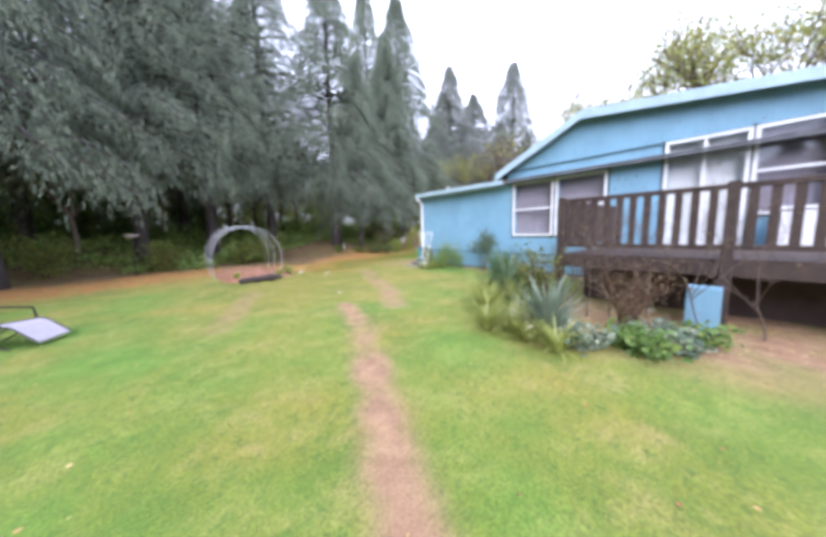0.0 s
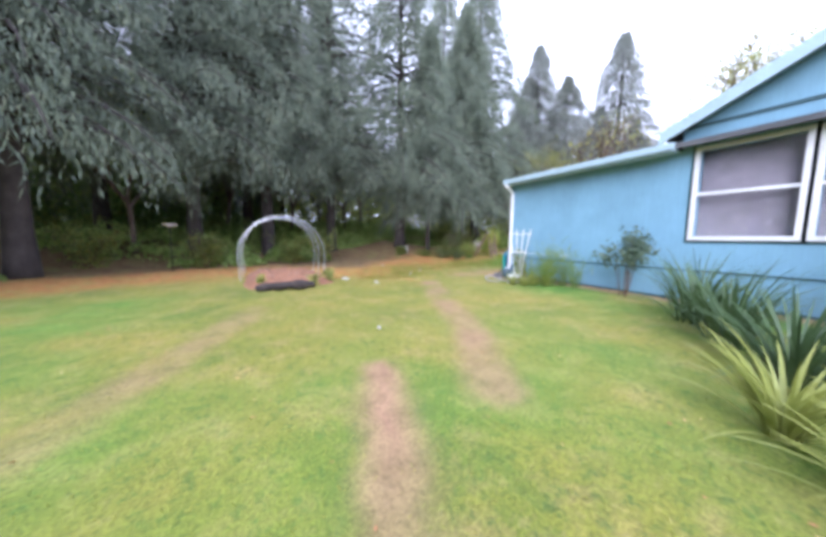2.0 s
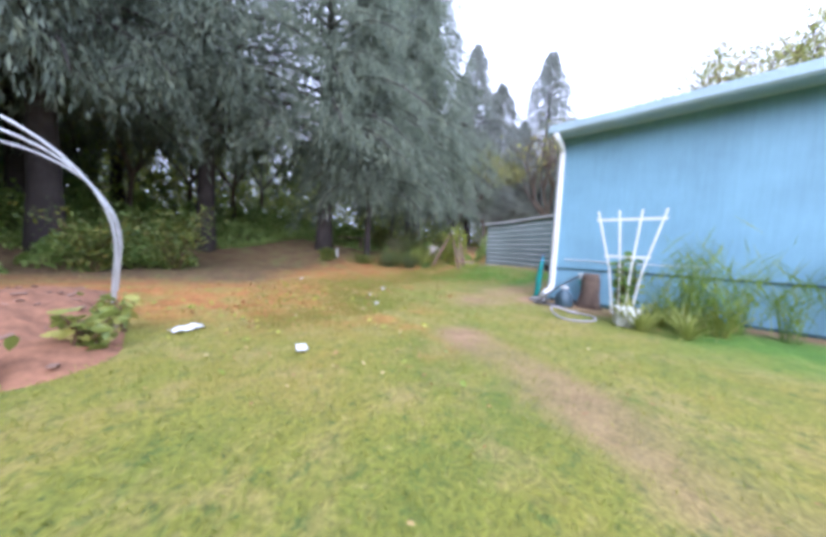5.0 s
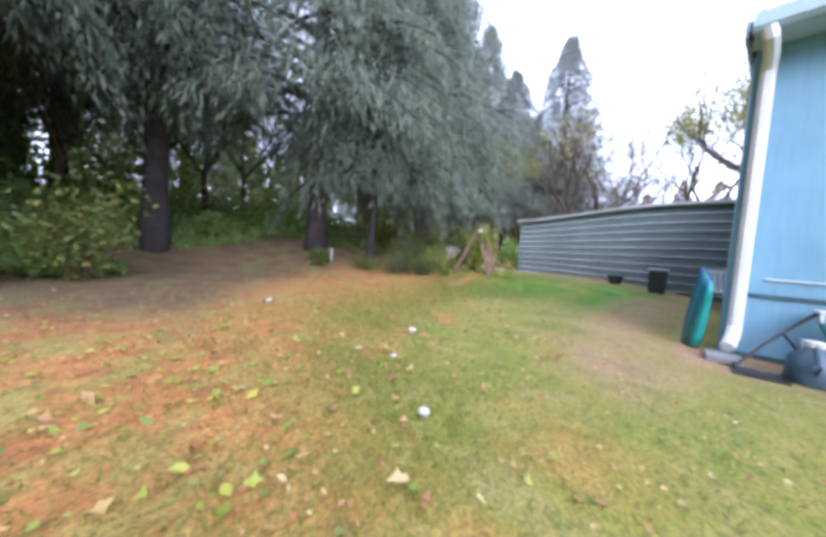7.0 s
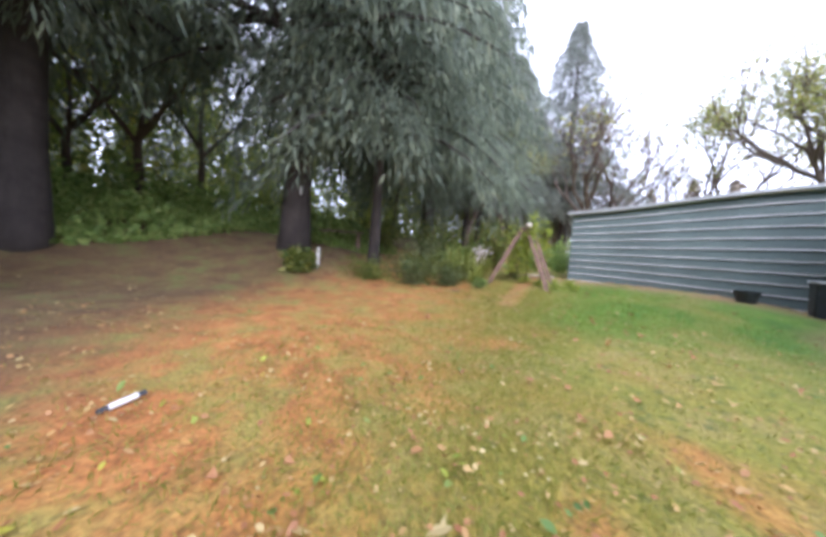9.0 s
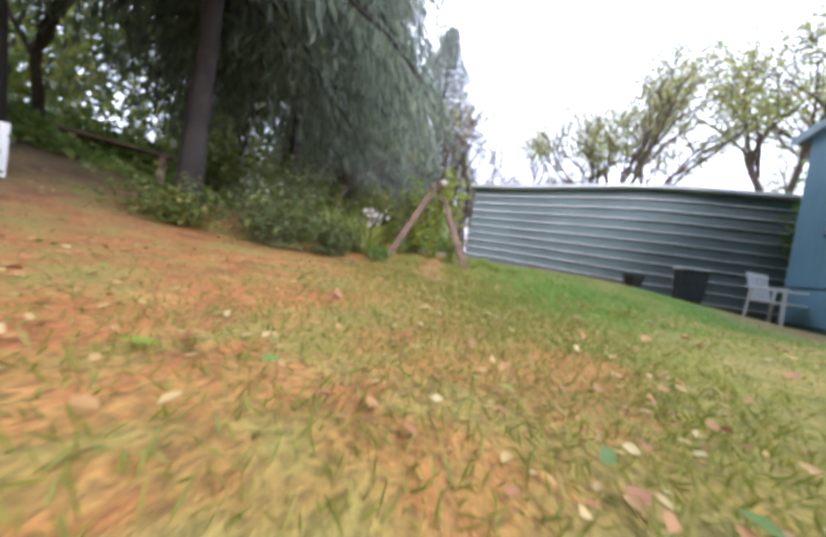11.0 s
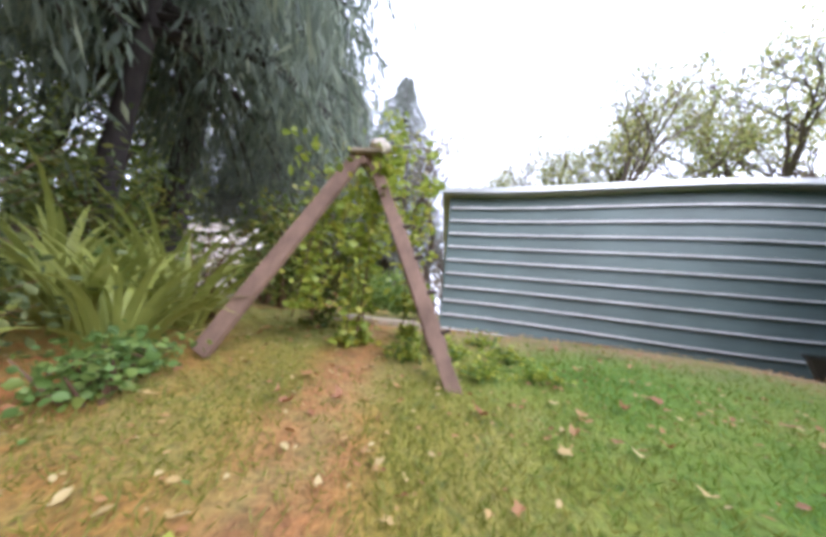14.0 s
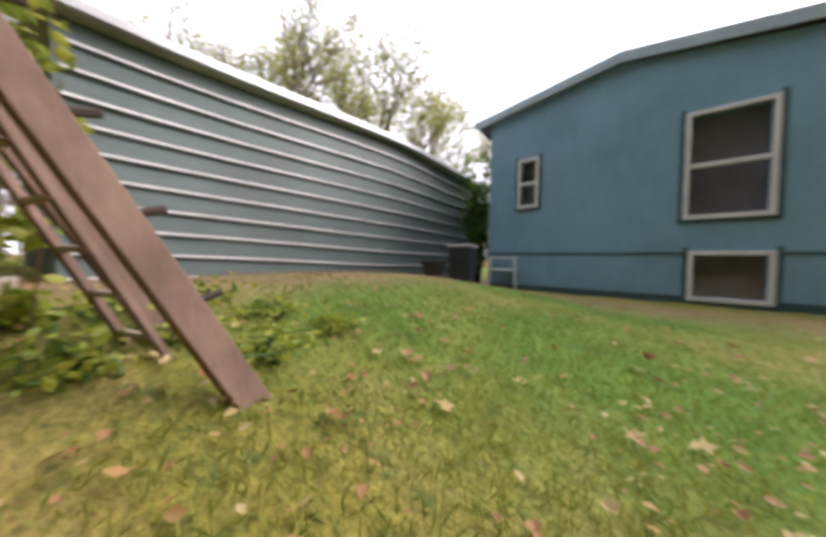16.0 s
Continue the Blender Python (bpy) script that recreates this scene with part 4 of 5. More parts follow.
# slender broadleaf trees inside the wood and behind the shed
alder = broadleaf(9.0, 2.6, 0.13, 5, leaves=3000, mat=M_BROAD, size=0.07, label="slender leaning tree with thin yellow-green leaves")
plant_at(alder, 8.6, 25.0, 0)
for x, y, a, s in ((4.8, 24.6, 80, 0.9), (10.2, 26.4, 190, 1.1), (13.6, 25.0, 300, 0.9), (1.2, 24.0, 130, 1.0), (-1.5, 19.0, 250, 0.9), (7.2, 27.2, 20, 1.0), (19.5, 26.0, 70, 0.9)):
    plant_copy(alder, x, y, a, s)
maple = broadleaf(11.5, 4.0, 0.17, 17, leaves=4600, mat=M_AUTUMN, size=0.05, fork=0.26, depth=5, leaf_from=3, tilt=0.6)
plant_at(maple, 26.5, 3.0, 0, 1.75)
for x, y, a, s in ((24.0, 8.0, 110, 1.35), (30.5, 6.4, 200, 1.8), (28.0, -1.0, 290, 1.7), (24.8, -5.5, 60, 1.75), (30.0, 8.6, 20, 1.5), (36.0, 10.6, 80, 1.6), (31.0, -8.0, 150, 1.8), (25.0, 24.0, 70, 1.05), (28.5, 22.8, 160, 1.15), (33.5, 23.6, 240, 1.3), (39.0, 22.0, 330, 1.3)):
    plant_copy(maple, x, y, a, s)
bare = broadleaf(8.5, 2.6, 0.13, 31, leaves=260, mat=M_AUTUMN, size=0.07, fork=0.3, depth=5, leaf_from=4, tilt=0.5, label="nearly bare tree with fine dark twigs")
plant_at(bare, 30.0, 17.3, 0, 1.7)
for x, y, a, s in ((35.0, 17.7, 120, 1.95), (33.0, 15.7, 230, 1.4), (40.0, 16.9, 300, 2.0), (27.0, 14.0, 170, 1.05), (21.5, -2.5, 45, 1.4)):
    plant_copy(bare, x, y, a, s)

# distant woods all round, too many to count
def woods(name, label, n, seed, places, mat, per=240, slim=0.2):
    rng = np.random.default_rng(seed)
    fc, fu, fv = [], [], []
    for i in range(n):
        x, y, h = places(rng)
        w = h * slim * (0.8 + 0.5 * rng.random())
        f = rng.random(per) ** 0.85
        ang, rad = rng.random(per) * math.tau, w * (1 - f) ** 0.8 * (0.35 + 0.65 * rng.random(per)) + 0.1
        c = np.stack([x + rad * np.cos(ang), y + rad * np.sin(ang), ground_z(x, y) + h * (0.01 + 0.99 * f)], 1)
        d = np.stack([np.cos(ang), np.sin(ang), -0.7 + 0 * ang], 1) + rng.normal(size=(per, 3)) * 0.35
        d /= np.linalg.norm(d, axis=1, keepdims=True)
        ww = np.cross(d, rand_dirs(rng, per))
        ww /= np.linalg.norm(ww, axis=1, keepdims=True) + 1e-9
        k = (0.3 + 0.45 * rng.random(per))[:, None] * h / 12
        fc.append(c), fu.append(d * k), fv.append(ww * k * 0.45)
    return tagged(quads_mesh(name, np.concatenate(fc), np.concatenate(fu), np.concatenate(fv), mat), label, "woods", kind="stuff")


def behind_the_wood(rng):
    a = math.radians(35 + 190 * rng.random())
    r = 38 + 20 * rng.random()
    return 6 + r * math.cos(a), 12 + r * math.sin(a), 7 + 6 * rng.random()


def past_the_lawn(rng):
    a = math.radians(195 + 75 * rng.random())
    r = 34 + 22 * rng.random()
    return 8 + r * math.cos(a), 12 + r * math.sin(a), 5 + 5.5 * rng.random()


def lawn_end(rng):
    a = math.radians(205 + 75 * rng.random())
    r = 25 + 9 * rng.random()
    return 8 + r * math.cos(a), 12 + r * math.sin(a), 3.6 + 3.2 * rng.random()


def past_the_shed(rng):
    a = math.radians(-75 + 110 * rng.random())
    r = 30 + 24 * rng.random()
    return 12 + r * math.cos(a), 10 + r * math.sin(a), 5 + 4 * rng.random()


# these woods share the conifer colour that has haze mixed in
woods("far_woods", "dark mixed woods beyond the nearer trees, haze in their leaf colour", 215, 77, behind_the_wood, M_CONIFER_HAZED)
# the haze of the next three lies only in their pale brown
woods("far_thicket", "brown thicket beyond the lawn, haze in its leaf colour", 120, 78, past_the_lawn, M_AUTUMN_HAZED, slim=0.32)
woods("boundary_thicket", "brown thicket closing the lawn, haze in its leaf colour", 210, 80, lawn_end, M_AUTUMN_HAZED, slim=0.55)
woods("far_hedge", "low woods beyond the shed, haze in their leaf colour", 90, 79, past_the_shed, M_AUTUMN_HAZED, slim=0.32)

# leafy thicket closing the view between the trunks
rng = np.random.default_rng(92)
n = 90000
tx, ty = -16 + 62 * rng.random(n), 27 + 5 * rng.random(n)
ty -= np.clip(tx - 24, 0, None) * 0.22
side = rng.random(n) < 0.2
tx[side], ty[side] = -19 + 5 * rng.random(side.sum()), -4 + 32 * rng.random(side.sum())
hmax = 5.6 + 1.9 * np.sin(tx * 0.8) + 1.2 * np.sin(tx * 2.3 + ty) + 0.8 * np.sin(ty * 1.7)
tz = np.array([ground_z(p, q) for p, q in zip(tx, ty)]) + np.clip(hmax, 1, None) * rng.random(n) ** 1.1
d = rand_dirs(rng, n)
w = np.cross(d, rand_dirs(rng, n))
w /= np.linalg.norm(w, axis=1, keepdims=True) + 1e-9
k = (0.06 + 0.13 * rng.random(n))[:, None]
tagged(quads_mesh("thicket", np.stack([tx, ty, tz], 1), d * k, w * k * 0.5, M_THICKET, fold=0.3), "green and yellow thicket behind the tree trunks", "thicket", kind="stuff")

n = 46000
tx, ty = -17 + 21 * rng.random(n), 24.5 + 4 * rng.random(n)
ty += np.clip(-tx, 0, None) * -0.35
tz = np.array([ground_z(p, q) for p, q in zip(tx, ty)]) + (4.6 + 1.2 * np.sin(tx * 1.1)) * rng.random(n)
d = rand_dirs(rng, n)
w = np.cross(d, rand_dirs(rng, n))
w /= np.linalg.norm(w, axis=1, keepdims=True) + 1e-9
k = (0.07 + 0.12 * rng.random(n))[:, None]
tagged(quads_mesh("dark_thicket", np.stack([tx, ty, tz], 1), d * k, w * k * 0.5, M_BRUSH, fold=0.3), "dark green thicket deep in the wood", "thicket", kind="stuff")

# undergrowth inside the wood
uc, uu, uv = [], [], []
rng = np.random.default_rng(91)
for cx, cy, rx, ry, h, n in ((7.6, 23.8, 4.2, 2.4, 0.7, 15000), (2.0, 22.8, 4.2, 2.6, 0.6, 10000), (13.2, 22.6, 2.6, 2.2, 0.6, 6500), (14.6, 19.0, 1.2, 0.7, 0.7, 2600), (8.2, 25.2, 4.5, 1.8, 1.5, 7500), (3.2, 23.8, 3.5, 1.6, 1.4, 4600), (14.2, 25.6, 3.0, 1.6, 0.8, 2600), (-2.0, 19.5, 3.0, 1.4, 1.0, 2600), (4.6, 19.3, 1.6, 0.8, 0.9, 1500), (1.4, 17.8, 1.7, 0.7, 0.7, 1300), (-6.0, 15.0, 3.0, 1.2, 1.0, 2200), (18.5, 19.6, 2.6, 0.9, 1.3, 2600), (20.5, 17.2, 1.8, 1.2, 1.7, 2200)):
    a, r = rng.random(n) * math.tau, np.sqrt(rng.random(n))
    x, y = cx + rx * r * np.cos(a), cy + ry * r * np.sin(a)
    top = h * (1 - r ** 2) ** 0.5 * (0.65 + 0.5 * np.sin(x * 2.1) * np.sin(y * 2.7))
    z = np.array([ground_z(p, q) for p, q in zip(x, y)]) + np.clip(top * (0.35 + 0.75 * rng.random(n)), 0.02, None)
    uc.append(np.stack([x, y, z], 1))
    d = rand_dirs(rng, n)
    w = np.cross(d, rand_dirs(rng, n))
    w /= np.linalg.norm(w, axis=1, keepdims=True) + 1e-9
    k = (0.05 + 0.06 * rng.random(n))[:, None]
    uu.append(d * k), uv.append(w * k * 0.55)
tagged(quads_mesh("undergrowth", np.concatenate(uc), np.concatenate(uu), np.concatenate(uv), M_FERN, fold=0.3), "low green brush under the trees", "undergrowth", kind="stuff")
for x, y, r, h, sd in ((5.6, 18.4, 0.9, 1.5, 1), (4.2, 18.0, 0.8, 1.2, 2), (14.2, 20.8, 0.7, 1.2, 3), (15.3, 19.4, 0.8, 1.6, 4), (17.2, 18.6, 0.8, 1.7, 6), (1.0, 17.0, 0.9, 1.4, 7), (-2.2, 17.2, 1.0, 1.6, 8), (16.3, 17.7, 0.6, 1.5, 9), (10.2, 18.9, 0.4, 0.4, 13)):
    shrub("bush", "loose woodland bush with green and yellow leaves", "bush", (x, y, ground_z(x, y)), r, h, 100 + sd, 1300, 0.048, M_BROAD, 16)


# ---- grass, fallen leaves, needles ----
def scatter(n, x0, x1, y0, y1, rng):
    return x0 + (x1 - x0) * rng.random(n), y0 + (y1 - y0) * rng.random(n)


def lawn_blades(label, n, x0, x1, y0, y1, rng, everywhere=False, damp=False):
    """Single grass blades, thinner in the litter and on bare soil."""
    bx, by = scatter(n, x0, x1, y0, y1, rng)
    near = np.full(len(bx), 1e9)
    for (ax, ay), (cx, cy) in zip(MOWN_LINE, MOWN_LINE[1:]):
        dx, dy = cx - ax, cy - ay
        u = np.clip(((bx - ax) * dx + (by - ay) * dy) / (dx * dx + dy * dy), 0, 1)
        near = np.minimum(near, np.hypot(bx - ax - u * dx, by - ay - u * dy))
    keep = rng.random(len(bx)) < (np.clip(1.6 - near / (2.2 if damp else 0.9), 0.0, 1) if everywhere else np.clip(1.1 - near / 3.2, 0.05, 1) * np.clip((by - 3.0) / 9.0, 0.4, 1))
    keep &= ~((bx > W1X - 0.05) & (by < W2Y + 0.05))
    bx, by = bx[keep], by[keep]
    bl = np.array([litter_amount(p, q) for p, q in zip(bx, by)])
    bd = np.array([dirt_amount(p, q) for p, q in zip(bx, by)])
    bg = np.array([lush_amount(p, q) for p, q in zip(bx, by)])
    keep = rng.random(len(bx)) < (1 - 0.9 * bl) * (1 - 0.92 * bd) * (bg if damp else 1 - 0.85 * bg)
    bx, by = bx[keep], by[keep]
    bz = np.array([ground_z(p, q) for p, q in zip(bx, by)])
    n = len(bx)
    d = np.stack([rng.normal(size=n) * 0.8, rng.normal(size=n) * 0.8, np.ones(n)], 1)
    d /= np.linalg.norm(d, axis=1, keepdims=True)
    w = np.cross(d, rand_dirs(rng, n))
    w /= np.linalg.norm(w, axis=1, keepdims=True) + 1e-9
    ln = (0.010 + 0.018 * rng.random(n))[:, None]
    return tagged(quads_mesh("lawn_grass", np.stack([bx, by, bz], 1) + d * ln * 0.9, d * ln, w * 0.0022, M_BLADE if damp else M_LAWN), label, "grass", kind="stuff")


MOWN_LINE = [(1.0, 1.0), (2.2, 2.4), (3.1, 5.6), (3.8, 7.6), (5.4, 10.8), (7.4, 13.9), (9.4, 15.3), (12.9, 15.7), (12.9, 16.5)]
lawn_blades("short uneven lawn grass", 480000, -4.0, 18.0, -1.5, 18.5, np.random.default_rng(5))
lawn_blades("thin olive grass growing through the leaf litter", 220000, 5.5, 14.0, 11.5, 17.0, np.random.default_rng(6), True)
lawn_blades("lush bright green grass before the shed", 130000, 9.5, 15.5, 11.0, 16.5, np.random.default_rng(7), True, True)


def leaf_litter(name, label, n, size, rng, where, mat, lift=0.012):
    x, y = scatter(n, -3.0, 18.5, 0.0, 22.0, rng)
    p = np.array([where(a, b) for a, b in zip(x, y)])
    clumps = np.array([noise.noise(Vector((a * 1.6, b * 1.6, 4.0))) + 0.5 * noise.noise(Vector((a * 5.0, b * 5.0, 1.0))) for a, b in zip(x, y)])
    k = (rng.random(n) < p * np.clip(0.8 + 2.6 * clumps, 0.12, 2.2)) & ~((x > W1X - 0.05) & (y < W2Y + 0.05)) & ~((x > SHED_X - 0.1) & (y < SHED_Y0 + 0.1))
    x, y = x[k], y[k]
    m = len(x)
    z = np.array([ground_z(a, b) for a, b in zip(x, y)]) + lift + 0.02 * rng.random(m)
    a = rng.random(m) * math.tau
    t = rng.normal(size=m) * 0.35
    u = np.stack([np.cos(a), np.sin(a), 0.7 * t], 1)
    v = np.stack([-np.sin(a), np.cos(a), rng.normal(size=m) * 0.35], 1)
    s = (size * (0.45 + 0.9 * rng.random(m) ** 1.5))[:, None]
    return tagged(leaf_mesh(name, np.stack([x, y, z], 1), u * s, v * s * 0.62, mat), label, "leaves", kind="stuff")


leaf_litter("fallen_leaves", "scattered pale and rusty fallen leaves", 110000, 0.0145, np.random.default_rng(8),
            lambda x, y: 0.75 * math.exp(-((y - 15.0 + 0.25 * (12 - x)) / 2.6) ** 2) * smooth(4.5, 7.0, x) + 0.7 * smooth(2.0, 0.8, SHED_X - x) * smooth(10, 12, y) + 0.9 * smooth(0.6, 0.1, bend(ARBOR_PATH, x, y)) + smooth(0.32, 0.05, bend([(10.6, 15.3), (12.4, 15.55), (14.2, 15.95)], x, y)) + 0.9 * math.exp(-((x - 6.1) ** 2 + (y - 0.9) ** 2) / 1.3) + 0.02, M_LEAF)
leaf_litter("maple_leaves", "yellow-green fallen maple leaves in the grass", 24000, 0.026, np.random.default_rng(12), lambda x, y: 0.75 * math.exp(-((x - 6.2) ** 2 + (y - 13.2) ** 2) / 2.6) + 0.35 * math.exp(-((x - 11.3) ** 2 + (y - 16.3) ** 2) / 0.8), M_VINE)
leaf_litter("litter_twigs", "rusty needle and leaf litter under the trees", 40000, 0.016, np.random.default_rng(9), lambda x, y: 0.9 * litter_amount(x, y) * smooth(21, 15, y), M_LEAF, 0.006)
leaf_litter("weed_leaves", "small green weeds in the litter", 14000, 0.02, np.random.default_rng(10), lambda x, y: 0.55 * smooth(0.05, 0.5, litter_amount(x, y)) * smooth(0.98, 0.6, litter_amount(x, y)), M_BRUSH, 0.02)


def lobed_leaves(name, label, n, rng, where, mat):
    """Large curled maple leaves of five pointed lobes, lying loose on the lawn."""
    verts, faces = [], []
    while len(faces) < n * 10:
        x, y = 5.0 + 10.5 * rng.random(), 10.5 + 6.5 * rng.random()
        if rng.random() > where(x, y):
            continue
        r, turn, curl = 0.02 + 0.028 * rng.random() ** 2, rng.random() * math.tau, rng.normal() * 0.8
        tx, ty = rng.normal() * 0.25, rng.normal() * 0.25
        base, z = len(verts), ground_z(x, y) + 0.025
        verts.append((x, y, z))
        for k in range(10):
            a = turn + k * math.tau / 10
            q = r * (1.0, 0.62)[k % 2] * (0.55 + 0.6 * rng.random()) * (0.45 if k in (0, 9) else 1.0)
            u, v = q * math.cos(a), q * math.sin(a)
            verts.append((x + u, y + v, z + tx * u + ty * v + abs(curl) * q * (0.6 + 0.4 * math.sin(2 * a))))
        faces += [(base, base + 1 + k, base + 1 + (k + 1) % 10) for k in range(10)]
    me = bpy.data.meshes.new(name)
    me.from_pydata(verts, [], faces)
    me.materials.append(mat)
    return tagged(new(name, me), label, "leaves", kind="stuff")


lobed_leaves("curled_leaves", "large curled tan and rusty maple leaves in the grass", 420, np.random.default_rng(31), lambda x, y: math.exp(-((y - 14.0 + 0.3 * (10 - x)) / 1.6) ** 2), M_LEAF)
lobed_leaves("green_leaves", "large yellow-green maple leaves on the litter", 110, np.random.default_rng(32), lambda x, y: math.exp(-((x - 6.6) ** 2 + (y - 13.0) ** 2) / 2.0), M_VINE)


# ---- planting by the house ----
def standing(x, y, dz=0.0):
    return (x, y, ground_z(x, y) + dz)


yucca = sword_plant("yucca", "large grey-green yucca with pale dry lower leaves", "yucca", standing(4.72, 2.45), 130, 0.82, 0.026, 3, M_YUCCA, 0.9, 0.45)
dry = sword_plant("dry_skirt", "", "", standing(4.72, 2.45), 26, 0.62, 0.024, 4, M_STRAW, -0.9, 0.9)
for leaf in list(dry.children):
    leaf.parent = yucca
    tagged(leaf, "pale dry leaf")
bpy.data.objects.remove(dry)
for i, (x, y, ln) in enumerate(((4.95, 3.55, 0.66), (5.4, 4.0, 0.7), (4.35, 3.15, 0.5), (5.9, 3.6, 0.7), (4.2, 2.1, 0.42), (4.45, 2.8, 0.45), (4.85, 3.0, 0.5), (4.3, 2.5, 0.38))):
    sword_plant("day_lily", "clump of arching yellow-green strap leaves", "plant", standing(x, y), 75, ln, 0.015, 40 + i, M_LILY, 0.8, 0.9, group="strap-leaved clumps by the deck")
for k, (x, y, h, lv) in enumerate(((5.95, 2.35, 2.5, 90), (6.15, 2.0, 2.1, 70), (6.1, 0.95, 2.6, 40), (6.3, 0.45, 2.2, 30), (5.7, 2.65, 1.7, 100), (6.3, 1.6, 2.3, 50))):
    twiggy = broadleaf(h, 0.8, 0.0085, 200 + k, leaves=lv, mat=M_DRY, size=0.011, name="dry_shrub", label="tall twiggy brown shrub with sparse dry leaves before the deck", fork=0.24, depth=4, leaf_from=2, tilt=0.62)
    tagged(twiggy, category="shrub")
    plant_at(twiggy, x, y, 60 * k, 1.65)
shrub("dry_shrub", "dense brown seed-headed shrub below the deck", "shrub", standing(5.7, 1.75), 0.7, 1.0, 53, 1300, 0.018, M_DRY, 60, thick=0.45)
shrub("dry_shrub", "low brown-green shrub at the deck corner", "shrub", standing(6.05, 3.15), 0.55, 1.15, 58, 900, 0.035, M_BROAD, 40)
sword_plant("day_lily", "large dark clump of arching strap leaves by the deck", "plant", standing(6.6, 4.15), 110, 1.0, 0.017, 54, M_STRAP, 0.8, 0.9, 0.2, group="strap-leaved clumps by the deck")
sword_plant("day_lily", "large dark clump of arching strap leaves under the windows", "plant", standing(7.5, 4.75), 120, 1.05, 0.017, 55, M_STRAP, 0.8, 0.9, 0.25, group="strap-leaved clumps by the deck")
shrub("hydrangea", "rounded grey-green hydrangea on bare stems", "shrub", standing(9.66, 6.9), 0.55, 1.3, 56, 900, 0.042, M_HYDRANGEA, 12, 0.6, thick=0.6, low=0.78)
sword_plant("day_lily", "broad dark clump of arching strap leaves against the wall", "plant", standing(8.45, 5.35), 130, 1.15, 0.017, 57, M_STRAP, 0.8, 0.9, 0.3, group="strap-leaved clumps by the deck")
shrub("evergreen_shrub", "tall dark evergreen shrub between house and shed", "shrub", standing(15.85, 9.3), 0.45, 3.0, 59, 2600, 0.06, M_BRUSH, 20)
for i, (x, y) in enumerate(((4.9, 1.6), (5.2, 1.35), (5.5, 1.05), (4.55, 1.9), (4.75, 1.35), (5.05, 1.1))):
    shrub("groundcover", "low round-leaved blue-green ground cover", "plant", standing(x, y), 0.32, 0.2, 60 + i, 420, 0.034, M_YUCCA if i % 2 else M_BRUSH, 10, 0.75)
for i, (x, y, h) in enumerate(((9.5, 8.75, 1.15), (9.7, 8.35, 1.0), (9.62, 7.95, 0.8), (9.25, 8.55, 0.7), (9.85, 8.75, 1.1), (9.3, 8.95, 0.8))):
    shrub("tall_grass", "wispy green grasses beside the trellis", "grass", standing(x, y), 0.42, h, 71 + i, 170, 0.15, M_BLADE, 26, 0.035, M_BRUSH, thick=0.3, upright=0.9)
for i, (x, y) in enumerate(((8.75, 9.15), (9.1, 8.8), (9.3, 9.0), (8.75, 8.75), (9.0, 9.3), (9.25, 8.5))):
    sword_plant("iris", "low iris clump with yellowing leaves", "plant", standing(x, y), 40, 0.42, 0.014, 80 + i, M_LILY, 0.7, 0.8, group="iris clumps by the trellis")
shrub("climber", "dark green climber on the white trellis", "plant", standing(9.28, 9.42), 0.18, 0.85, 75, 320, 0.05, M_BRUSH, 10)


# ---- garden things ----
def fan_trellis(x, y, z):
    ob = thing("trellis", "white fan-shaped wooden trellis by the wall", "trellis", (x, y, z))
    for k in range(4):
        f = (k - 1.5) / 1.5
        part("slat", tube([(0, f * 0.10, -0.05), (0.02, f * 0.18, 0.55), (0.03, f * 0.37, 1.34)], 0.017, 4), M_WHITE, ob)
    for z1, h in ((1.22, 0.38), (0.72, 0.25)):
        part("crosspiece", boxed(0.02, -h, z1 - 0.016, 0.045, h, z1 + 0.016), M_WHITE, ob)
    return ob


fan_trellis(9.22, 9.42, 0.14)
pail = thing("planter", "small white boxy planter below the trellis", "planter", standing(8.95, 9.32), 20)
for k, (x0, y0, x1, y1) in enumerate(((-0.12, -0.12, 0.12, -0.10), (-0.12, 0.10, 0.12, 0.12), (-0.12, -0.098, -0.10, 0.098), (0.10, -0.098, 0.12, 0.098))):
    part("side", boxed(x0, y0, 0.0, x1, y1, 0.22, 0.004), M_WHITE, pail)
part("soil", boxed(-0.098, -0.098, 0.01, 0.098, 0.098, 0.16), M_LOG, pail, "dark damp soil")


def hoop_frame(x, y, w, h, n, depth):
    ob = thing("hoop_tunnel", "three bent galvanised garden hoops over a raised bed", "garden hoops", (x, y, 0))
    for i in range(n):
        pts = []
        for s in range(25):
            a = math.pi * s / 24
            pts.append((-math.cos(a) * w / 2 * (1 + 0.03 * math.sin(a)), i * depth, 0.62 + math.sin(a) * (h - 0.62)))
        pts = [(-w / 2 + 0.05, i * depth, -0.1)] + pts + [(w / 2 - 0.05, i * depth, -0.1)]
        part("hoop", tube([(p[0] + 0.03 * i, p[1], p[2] + 0.02 * i) for p in pts], 0.0125, 6), M_STEEL, ob)
    return ob


hoop_frame(3.36, 12.7, 2.28, 1.80, 3, 1.0)

